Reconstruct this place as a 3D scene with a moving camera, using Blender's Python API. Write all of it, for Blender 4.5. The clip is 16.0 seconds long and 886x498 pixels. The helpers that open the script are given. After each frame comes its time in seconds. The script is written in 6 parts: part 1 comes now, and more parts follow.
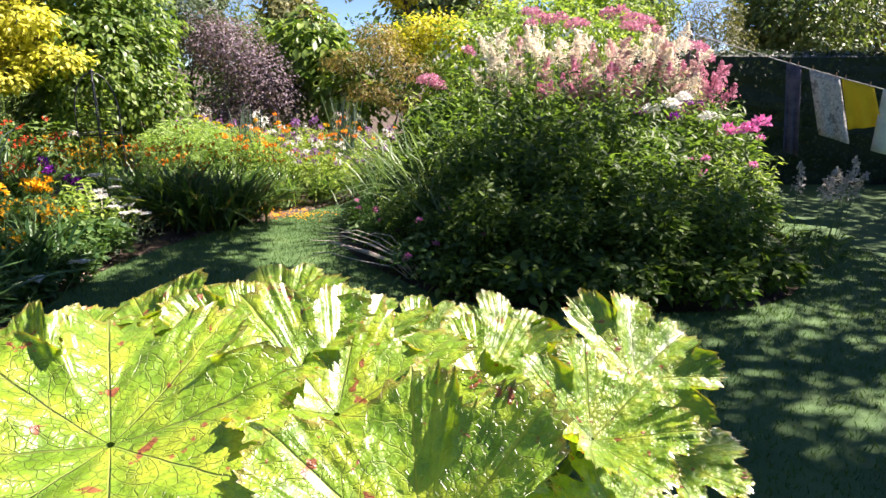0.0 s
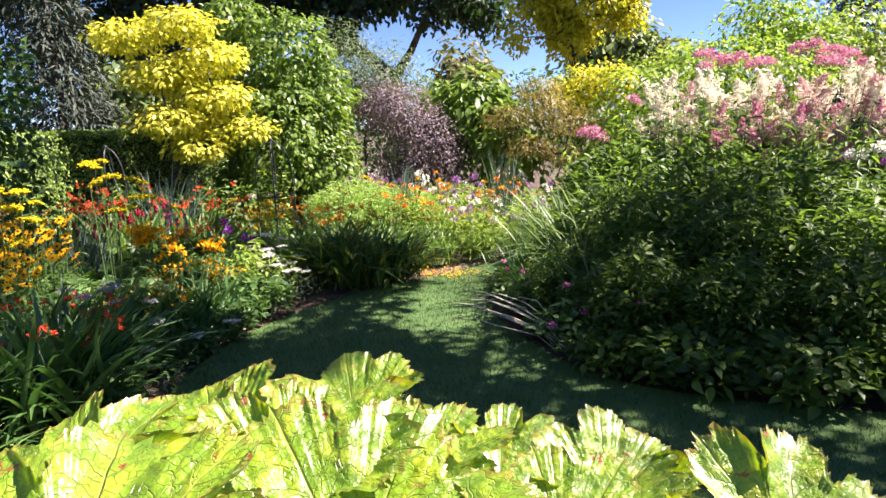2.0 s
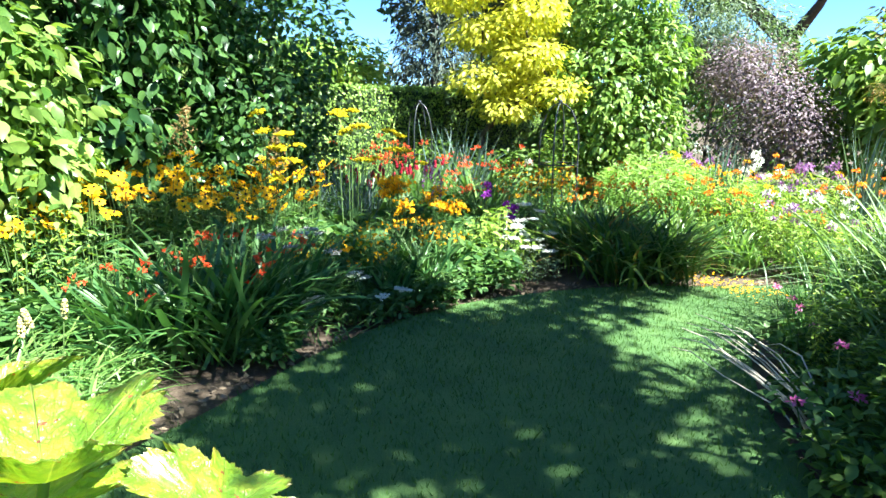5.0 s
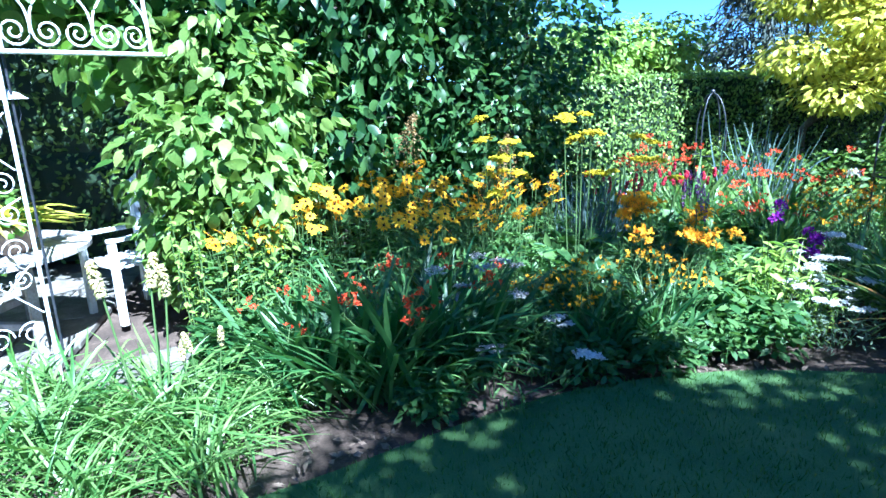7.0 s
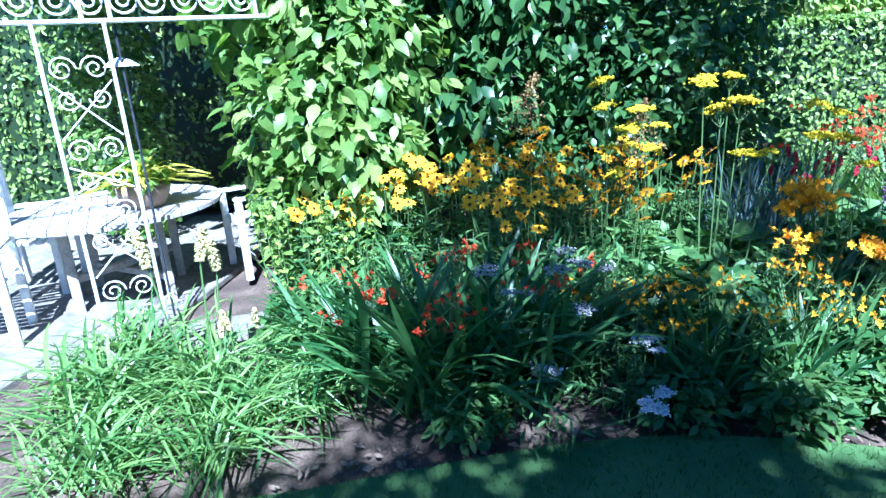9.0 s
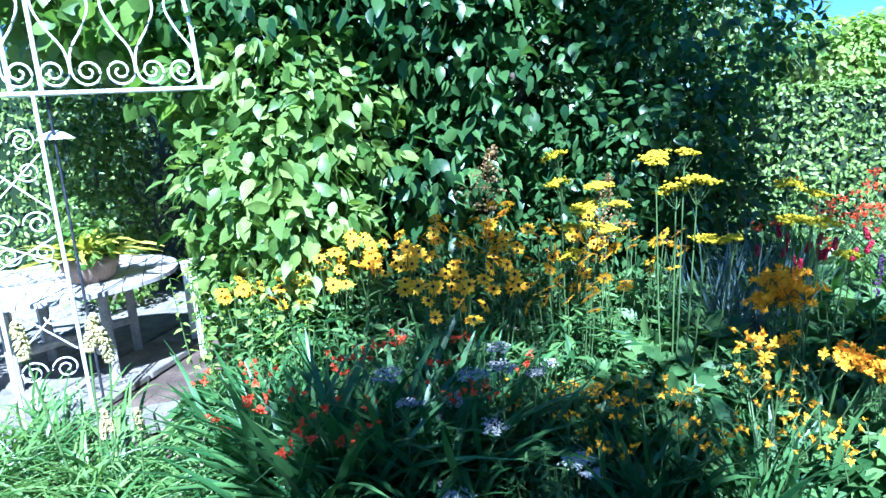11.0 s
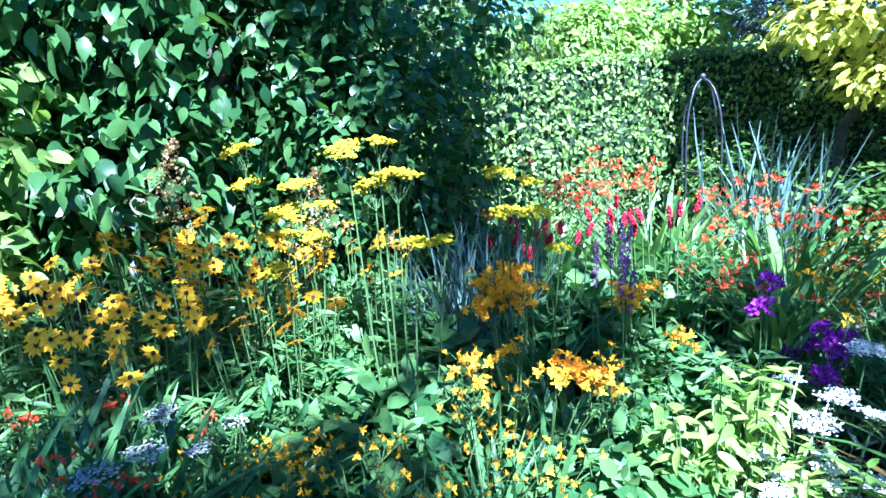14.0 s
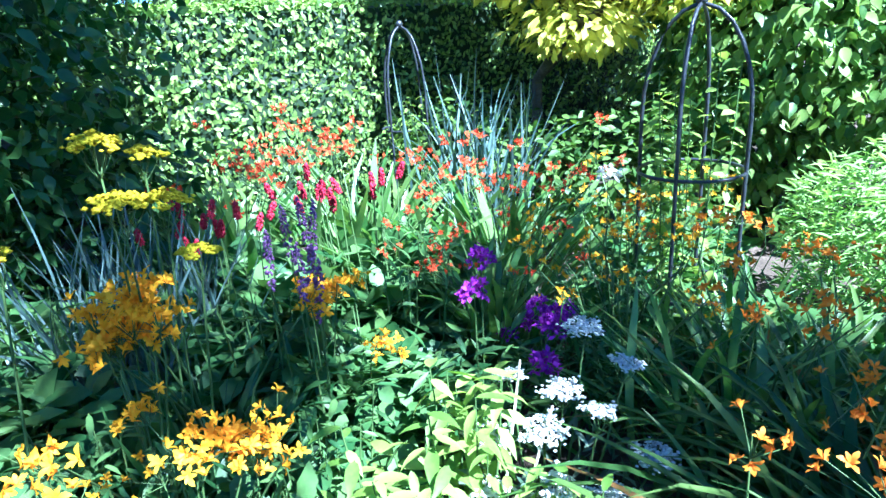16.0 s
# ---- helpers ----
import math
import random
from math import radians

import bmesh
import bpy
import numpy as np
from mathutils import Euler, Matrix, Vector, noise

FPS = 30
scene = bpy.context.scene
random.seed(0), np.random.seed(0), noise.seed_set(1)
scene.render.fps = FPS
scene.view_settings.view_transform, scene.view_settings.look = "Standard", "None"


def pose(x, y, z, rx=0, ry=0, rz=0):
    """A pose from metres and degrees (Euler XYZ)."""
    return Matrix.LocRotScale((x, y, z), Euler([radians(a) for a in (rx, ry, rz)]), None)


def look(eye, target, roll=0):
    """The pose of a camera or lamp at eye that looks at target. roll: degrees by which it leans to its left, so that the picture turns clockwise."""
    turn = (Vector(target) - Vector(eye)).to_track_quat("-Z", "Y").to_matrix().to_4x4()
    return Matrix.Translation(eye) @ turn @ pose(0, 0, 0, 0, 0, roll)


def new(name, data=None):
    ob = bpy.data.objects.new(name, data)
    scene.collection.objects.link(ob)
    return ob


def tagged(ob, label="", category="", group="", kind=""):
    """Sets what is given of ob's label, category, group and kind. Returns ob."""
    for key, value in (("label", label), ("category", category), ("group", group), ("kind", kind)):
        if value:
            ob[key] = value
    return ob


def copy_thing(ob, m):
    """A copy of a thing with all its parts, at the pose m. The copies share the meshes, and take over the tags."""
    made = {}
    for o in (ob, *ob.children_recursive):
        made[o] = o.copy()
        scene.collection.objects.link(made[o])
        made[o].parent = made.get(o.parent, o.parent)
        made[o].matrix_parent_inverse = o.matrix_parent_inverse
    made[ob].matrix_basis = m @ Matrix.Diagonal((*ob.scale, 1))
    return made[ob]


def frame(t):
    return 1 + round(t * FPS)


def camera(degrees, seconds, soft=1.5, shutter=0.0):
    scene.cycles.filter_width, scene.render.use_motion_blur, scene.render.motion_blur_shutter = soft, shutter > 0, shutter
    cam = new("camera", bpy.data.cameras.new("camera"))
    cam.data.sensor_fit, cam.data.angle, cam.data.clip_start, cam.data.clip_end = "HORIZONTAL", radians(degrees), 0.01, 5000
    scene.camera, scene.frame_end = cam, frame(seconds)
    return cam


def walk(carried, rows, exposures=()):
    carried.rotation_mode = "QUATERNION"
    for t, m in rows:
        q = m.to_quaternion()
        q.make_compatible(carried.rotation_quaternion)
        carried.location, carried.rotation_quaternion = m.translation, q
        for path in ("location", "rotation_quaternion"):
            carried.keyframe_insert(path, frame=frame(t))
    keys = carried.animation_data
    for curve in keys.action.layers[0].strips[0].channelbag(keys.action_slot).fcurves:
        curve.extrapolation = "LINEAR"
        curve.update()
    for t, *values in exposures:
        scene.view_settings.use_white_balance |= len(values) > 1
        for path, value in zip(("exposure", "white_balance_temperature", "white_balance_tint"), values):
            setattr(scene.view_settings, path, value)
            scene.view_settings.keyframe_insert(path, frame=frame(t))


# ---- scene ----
cam = camera(70.8, 16.0)
PATH = [
    (0, (0.183, -1.698, 1.515), (0.312, 0.219, 0.959), 0.4),
    (0.5, (0.202, -1.655, 1.528), (0.215, 0.303, 1.123), 0.5),
    (1, (0.221, -1.578, 1.539), (0.091, 0.397, 1.252), -0.4),
    (1.5, (0.251, -1.498, 1.535), (0.013, 0.463, 1.221), -2.0),
    (2, (0.382, -1.378, 1.537), (-0.041, 0.538, 1.148), -2.6),
    (2.5, (0.525, -1.213, 1.528), (-0.084, 0.635, 1.063), -2.4),
    (3, (0.635, -1.012, 1.518), (-0.082, 0.794, 1.042), -0.5),
    (3.5, (0.745, -0.812, 1.508), (-0.134, 0.927, 1.058), -1.2),
    (4, (0.87, -0.603, 1.465), (-0.249, 0.956, 0.903), -1.6),
    (4.5, (1.004, -0.4, 1.487), (-0.28, 1.031, 0.935), -0.9),
    (5, (0.977, -0.143, 1.432), (-0.453, 1.18, 0.981), 0.1),
    (5.2, (0.986, -0.048, 1.42), (-0.562, 1.154, 1.023), -1.3),
    (7.3, (0.578, 1.048, 1.55), (-1.324, 1.395, 1.038), -2.7),
    (7.5, (0.557, 1.168, 1.559), (-1.349, 1.453, 1.03), -2.8),
    (8, (0.461, 1.386, 1.572), (-1.45, 1.44, 0.987), -1.7),
    (8.2, (0.409, 1.423, 1.566), (-1.494, 1.406, 0.952), -2.3),
    (10.3, (-0.175, 2.141, 1.582), (-2.051, 1.619, 1.123), -3.2),
    (10.5, (-0.207, 2.16, 1.583), (-2.093, 1.677, 1.126), -3.6),
    (11, (-0.262, 2.17, 1.592), (-2.178, 1.769, 1.184), -3.8),
    (11.5, (-0.319, 2.186, 1.593), (-2.256, 1.879, 1.202), -3.4),
    (12, (-0.377, 2.178, 1.59), (-2.328, 2.018, 1.18), -2.9),
    (12.5, (-0.487, 2.186, 1.568), (-2.436, 2.248, 1.126), -4.0),
    (13, (-0.652, 2.287, 1.542), (-2.572, 2.465, 1.011), -4.2),
    (13.5, (-0.793, 2.471, 1.554), (-2.716, 2.665, 1.039), -3.7),
    (14, (-0.869, 2.575, 1.553), (-2.79, 2.813, 1.048), -5.0),
    (14.5, (-1.066, 2.675, 1.535), (-2.947, 3.131, 1.031), -3.7),
    (15, (-1.25, 2.745, 1.511), (-3.047, 3.468, 1.014), -4.1),
    (15.5, (-1.37, 2.807, 1.453), (-2.989, 3.807, 0.837), -2.8),
    (16, (-1.418, 3.018, 1.428), (-3.032, 3.993, 0.76), -3.9),
]
walk(cam, [(t, look(eye, target, roll)) for t, eye, target, roll in PATH],
     [(0, 1.9, 6400, 23), (2, 2.0, 6400, 23), (3.5, 2.45, 6250, 12), (4.2, 2.6, 5950, 0), (5.2, 2.75, 5600, -3), (7.3, 2.58, 4300, 9), (10.3, 2.36, 4250, 12), (12, 2.45, 4250, 12), (13.2, 2.75, 4250, 10), (15, 2.92, 4300, 8), (16, 2.95, 4300, 6)])

# ---- light ----
SUN_AZ, SUN_EL = math.atan2(0.97, 0.25), radians(50)
TO_SUN = Vector((math.sin(SUN_AZ) * math.cos(SUN_EL), math.cos(SUN_AZ) * math.cos(SUN_EL), math.sin(SUN_EL)))
world = bpy.data.worlds.new("world")
scene.world = world
world.use_nodes = True
wn = world.node_tree
sky = wn.nodes.new("ShaderNodeTexSky")
sky.sky_type, sky.sun_disc = "NISHITA", False
sky.sun_elevation, sky.sun_rotation = SUN_EL, SUN_AZ
sky.air_density, sky.dust_density, sky.ozone_density = 0.55, 0.0, 6.0
wn.links.new(sky.outputs["Color"], wn.nodes["Background"].inputs["Color"])
wn.nodes["Background"].inputs["Strength"].default_value = 0.055
sun = new("sun", bpy.data.lights.new("sun", "SUN"))
sun.data.energy, sun.data.angle, sun.data.color = 5.0, radians(0.55), (1.0, 0.92, 0.79)
sun.matrix_world = look(TO_SUN * 30, (0, 0, 0))

# ---- materials ----
RNG = np.random.default_rng(7)


def nodes_of(name):
    m = bpy.data.materials.new(name)
    m.use_nodes = True
    return m, m.node_tree.nodes, m.node_tree.links


def ramp_of(nodes, stops):
    r = nodes.new("ShaderNodeValToRGB")
    e = r.color_ramp.elements
    while len(e) < len(stops):
        e.new(0.5)
    for k, (p, c) in zip(e, stops):
        k.position, k.color = p, (*c, 1)
    return r


def leaf_mat(name, dark, light, rough=0.42, through_light=0.35, edge=None, scale=60.0, spec=0.36):
    """Living leaf: colour differs leaf by leaf and within the leaf, and light passes through it."""
    m, n, l = nodes_of(name)
    bsdf = n["Principled BSDF"]
    geo = n.new("ShaderNodeNewGeometry")
    tex = n.new("ShaderNodeTexCoord")
    no = n.new("ShaderNodeTexNoise")
    no.inputs["Scale"].default_value, no.inputs["Detail"].default_value = scale, 3
    l.new(tex.outputs["Object"], no.inputs["Vector"])
    add = n.new("ShaderNodeMath")
    add.operation = "MULTIPLY_ADD"
    add.inputs[1].default_value, add.inputs[2].default_value = 0.5, -0.25
    l.new(no.outputs["Fac"], add.inputs[0])
    mix = n.new("ShaderNodeMath")
    mix.operation = "ADD"
    l.new(geo.outputs["Random Per Island"], mix.inputs[0])
    l.new(add.outputs[0], mix.inputs[1])
    mid = tuple((a + b) / 2 for a, b in zip(dark, light))
    stops = [(0.0, dark), (0.5, mid), (0.93, light)] + ([(1.0, edge)] if edge else [])
    r = ramp_of(n, stops)
    l.new(mix.outputs[0], r.inputs["Fac"])
    l.new(r.outputs["Color"], bsdf.inputs["Base Color"])
    bsdf.inputs["Roughness"].default_value = rough
    bsdf.inputs["Specular IOR Level"].default_value = spec
    tr = n.new("ShaderNodeBsdfTranslucent")
    warm = n.new("ShaderNodeMixRGB")
    warm.blend_type, warm.inputs["Fac"].default_value = "MULTIPLY", 1.0
    warm.inputs["Color2"].default_value = (1.5, 1.6, 0.7, 1)
    l.new(r.outputs["Color"], warm.inputs["Color1"])
    l.new(warm.outputs["Color"], tr.inputs["Color"])
    ms = n.new("ShaderNodeMixShader")
    ms.inputs["Fac"].default_value = through_light
    l.new(bsdf.outputs[0], ms.inputs[1])
    l.new(tr.outputs[0], ms.inputs[2])
    l.new(ms.outputs[0], n["Material Output"].inputs["Surface"])
    return m


def petal_mat(name, dark, light, through_light=0.3):
    m = leaf_mat(name, dark, light, rough=0.6, through_light=through_light, scale=90.0, spec=0.25)
    for node in m.node_tree.nodes:
        if node.type == "MIX_RGB":
            node.inputs["Color2"].default_value = (1.15, 1.1, 1.0, 1)
    return m


def rough_mat(name, stops, scale=8.0, rough=0.85, bump=0.4, metal=0.0, fine=60.0):
    """Weathered solid surface: two scales of noise in colour and relief."""
    m, n, l = nodes_of(name)
    bsdf = n["Principled BSDF"]
    tex = n.new("ShaderNodeTexCoord")
    a, b = n.new("ShaderNodeTexNoise"), n.new("ShaderNodeTexNoise")
    for t, s in ((a, scale), (b, fine)):
        t.inputs["Scale"].default_value, t.inputs["Detail"].default_value = s, 5
        l.new(tex.outputs["Object"], t.inputs["Vector"])
    mx = n.new("ShaderNodeMath")
    mx.operation = "MULTIPLY_ADD"
    mx.inputs[1].default_value = 0.4
    l.new(b.outputs["Fac"], mx.inputs[0])
    half = n.new("ShaderNodeMath")
    half.operation = "MULTIPLY"
    half.inputs[1].default_value = 0.6
    l.new(a.outputs["Fac"], half.inputs[0])
    l.new(half.outputs[0], mx.inputs[2])
    r = ramp_of(n, stops)
    l.new(mx.outputs[0], r.inputs["Fac"])
    l.new(r.outputs["Color"], bsdf.inputs["Base Color"])
    bsdf.inputs["Roughness"].default_value, bsdf.inputs["Metallic"].default_value = rough, metal
    bp = n.new("ShaderNodeBump")
    bp.inputs["Strength"].default_value, bp.inputs["Distance"].default_value = bump, 0.02
    l.new(mx.outputs[0], bp.inputs["Height"])
    l.new(bp.outputs[0], bsdf.inputs["Normal"])
    return m


M = {
    "soil": rough_mat("soil", [(0.3, (0.035, 0.024, 0.017)), (0.5, (0.075, 0.052, 0.036)), (0.7, (0.16, 0.115, 0.085))], 5, 0.95, 0.9),
    "lawn": rough_mat("lawn", [(0.3, (0.03, 0.075, 0.018)), (0.5, (0.06, 0.125, 0.03)), (0.7, (0.10, 0.16, 0.045))], 3, 0.85, 0.8, fine=180),
    "blade": leaf_mat("grass_blade", (0.035, 0.09, 0.02), (0.11, 0.19, 0.045), 0.5, 0.3),
    "bark": rough_mat("bark", [(0.3, (0.03, 0.024, 0.018)), (0.5, (0.075, 0.06, 0.045)), (0.7, (0.15, 0.125, 0.1))], 9, 0.9, 0.9),
    "stem": leaf_mat("green_stem", (0.05, 0.1, 0.03), (0.13, 0.2, 0.06), 0.5, 0.1),
    "drystem": rough_mat("dry_stem", [(0.3, (0.34, 0.29, 0.22)), (0.7, (0.66, 0.6, 0.5))], 30, 0.8, 0.2),
    "bigleaf": None,
    "laurel": leaf_mat("laurel_leaf", (0.02, 0.056, 0.018), (0.085, 0.16, 0.042), 0.33, 0.32),
    "climber": leaf_mat("climber_leaf", (0.05, 0.11, 0.018), (0.24, 0.33, 0.075), 0.4, 0.36),
    "vine": leaf_mat("vine_leaf", (0.07, 0.14, 0.025), (0.2, 0.3, 0.06), 0.38, 0.42),
    "gold": leaf_mat("golden_leaf", (0.3, 0.31, 0.03), (0.7, 0.64, 0.1), 0.45, 0.4),
    "acid": leaf_mat("yellow_tree_leaf", (0.32, 0.32, 0.02), (0.62, 0.55, 0.04), 0.5, 0.4),
    "smoke": leaf_mat("smoke_bush_leaf", (0.09, 0.06, 0.08), (0.28, 0.21, 0.26), 0.55, 0.25),
    "bronze": leaf_mat("bronze_green_leaf", (0.14, 0.14, 0.04), (0.36, 0.27, 0.1), 0.45, 0.35, (0.6, 0.3, 0.16)),
    "greygreen": leaf_mat("grey_green_leaf", (0.07, 0.11, 0.07), (0.19, 0.24, 0.16), 0.5, 0.3),
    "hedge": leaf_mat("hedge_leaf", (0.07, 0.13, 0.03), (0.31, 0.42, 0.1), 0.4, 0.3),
    # hedge leaf again, with the shade put into its colour
    "hedge_shaded": leaf_mat("shaded_hedge_leaf", (0.018, 0.035, 0.014), (0.045, 0.07, 0.025), 0.5, 0.15),
    "far": leaf_mat("far_tree_leaf", (0.06, 0.1, 0.03), (0.18, 0.24, 0.07), 0.5, 0.25),
    "olive": leaf_mat("olive_leaf", (0.09, 0.105, 0.035), (0.2, 0.19, 0.07), 0.5, 0.25),
    "conifer": leaf_mat("conifer_needle", (0.025, 0.04, 0.03), (0.06, 0.075, 0.05), 0.6, 0.1),
    "darktree": leaf_mat("dark_tree_leaf", (0.018, 0.04, 0.016), (0.05, 0.09, 0.03), 0.4, 0.3),
    "strap": leaf_mat("sword_leaf", (0.025, 0.08, 0.022), (0.1, 0.2, 0.055), 0.4, 0.3, spec=0.5),
    # sword leaf lightened for clumps in sun, the light put into its colour
    "strap_lit": leaf_mat("sunlit_sword_leaf", (0.05, 0.125, 0.025), (0.22, 0.33, 0.09), 0.36, 0.34, spec=0.6),
    "strap_bronze": leaf_mat("bronze_sword_leaf", (0.035, 0.085, 0.02), (0.13, 0.19, 0.045), 0.45, 0.35, (0.26, 0.13, 0.04)),
    "silver": leaf_mat("silver_grass_blade", (0.07, 0.13, 0.06), (0.24, 0.32, 0.18), 0.4, 0.3),
    "litter": rough_mat("leaf_litter", [(0.3, (0.09, 0.06, 0.04)), (0.7, (0.3, 0.23, 0.16))], 30, 0.9, 0.2),
    "blue": leaf_mat("blue_green_blade", (0.05, 0.09, 0.085), (0.16, 0.22, 0.2), 0.5, 0.2),
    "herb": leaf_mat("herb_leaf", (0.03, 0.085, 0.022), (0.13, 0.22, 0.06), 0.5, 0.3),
    # herb leaf made paler and yellower, sunshine painted into the colour
    "herb_lit": leaf_mat("sunlit_herb_leaf", (0.12, 0.21, 0.03), (0.34, 0.43, 0.09), 0.5, 0.4),
    "feather": leaf_mat("feathery_leaf", (0.16, 0.27, 0.06), (0.34, 0.46, 0.14), 0.6, 0.35),
    "border": leaf_mat("border_leaf", (0.03, 0.07, 0.014), (0.16, 0.25, 0.05), 0.5, 0.42),
    "yellow": petal_mat("yellow_petal", (0.9, 0.41, 0.002), (0.97, 0.57, 0.005)),
    "cone": rough_mat("dark_cone", [(0.3, (0.012, 0.006, 0.003)), (0.7, (0.05, 0.025, 0.012))], 80, 0.9, 0.6),
    "umbel_y": petal_mat("acid_yellow_floret", (0.58, 0.48, 0.003), (0.82, 0.68, 0.01)),
    "orange": petal_mat("orange_petal", (0.9, 0.36, 0.002), (0.96, 0.53, 0.006)),
    "orange_red": petal_mat("deep_orange_petal", (0.65, 0.13, 0.008), (0.85, 0.3, 0.015)),
    "red": petal_mat("scarlet_petal", (0.55, 0.035, 0.012), (0.8, 0.11, 0.03)),
    "crimson": petal_mat("crimson_floret", (0.45, 0.015, 0.05), (0.68, 0.05, 0.09)),
    "purple": petal_mat("purple_petal", (0.17, 0.012, 0.27), (0.36, 0.045, 0.46)),
    "mauve": petal_mat("mauve_floret", (0.2, 0.08, 0.25), (0.38, 0.19, 0.43)),
    "white": petal_mat("white_floret", (0.62, 0.62, 0.6), (0.85, 0.85, 0.82)),
    "greywhite": petal_mat("faded_white_floret", (0.3, 0.29, 0.27), (0.6, 0.58, 0.54)),
    "cream": petal_mat("cream_floret", (0.72, 0.66, 0.52), (0.9, 0.86, 0.75)),
    "pink": petal_mat("dusty_pink_floret", (0.45, 0.14, 0.25), (0.7, 0.36, 0.48)),
    "blush": petal_mat("blush_floret", (0.5, 0.3, 0.32), (0.75, 0.55, 0.55)),
    "brightpink": petal_mat("bright_pink_petal", (0.6, 0.08, 0.35), (0.8, 0.3, 0.6)),
    "brown": petal_mat("brown_seed_plume", (0.16, 0.1, 0.035), (0.34, 0.24, 0.1)),
    "poker": petal_mat("pale_yellow_poker_floret", (0.55, 0.5, 0.14), (0.8, 0.75, 0.42)),
    "iron_white": rough_mat("white_painted_iron", [(0.3, (0.55, 0.56, 0.55)), (0.5, (0.78, 0.79, 0.78)), (0.7, (0.84, 0.85, 0.84))], 20, 0.45, 0.15),
    "iron_black": rough_mat("black_painted_iron", [(0.3, (0.012, 0.013, 0.016)), (0.7, (0.04, 0.045, 0.055))], 30, 0.4, 0.2),
    "table": rough_mat("weathered_grey_wood", [(0.3, (0.2, 0.18, 0.16)), (0.5, (0.36, 0.34, 0.31)), (0.7, (0.52, 0.5, 0.47))], 14, 0.7, 0.4),
    "terracotta": rough_mat("aged_pot", [(0.3, (0.14, 0.1, 0.07)), (0.7, (0.3, 0.22, 0.16))], 14, 0.85, 0.4),
    "paving": rough_mat("pale_paving", [(0.3, (0.09, 0.085, 0.07)), (0.5, (0.17, 0.155, 0.13)), (0.7, (0.28, 0.26, 0.23))], 6, 0.9, 0.4),
    "cloth_y": rough_mat("yellow_cloth", [(0.3, (0.75, 0.45, 0.01)), (0.7, (0.85, 0.56, 0.02))], 12, 0.9, 0.1),
    "cloth_g": rough_mat("patterned_grey_cloth", [(0.4, (0.2, 0.2, 0.21)), (0.48, (0.55, 0.55, 0.56)), (0.56, (0.3, 0.3, 0.32)), (0.65, (0.62, 0.62, 0.63))], 9, 0.9, 0.1, fine=25),
    "cloth_p": rough_mat("pale_grey_cloth", [(0.4, (0.5, 0.54, 0.5)), (0.6, (0.68, 0.71, 0.67))], 6, 0.9, 0.1),
    "cloth_n": rough_mat("dark_blue_cloth", [(0.4, (0.05, 0.05, 0.09)), (0.6, (0.1, 0.1, 0.16))], 10, 0.9, 0.1),
    "cord": rough_mat("pale_cord", [(0.3, (0.4, 0.4, 0.38)), (0.7, (0.6, 0.6, 0.58))], 60, 0.8, 0.1),
    "pegs": rough_mat("wooden_peg", [(0.3, (0.35, 0.2, 0.1)), (0.7, (0.5, 0.32, 0.18))], 60, 0.7, 0.1),
}


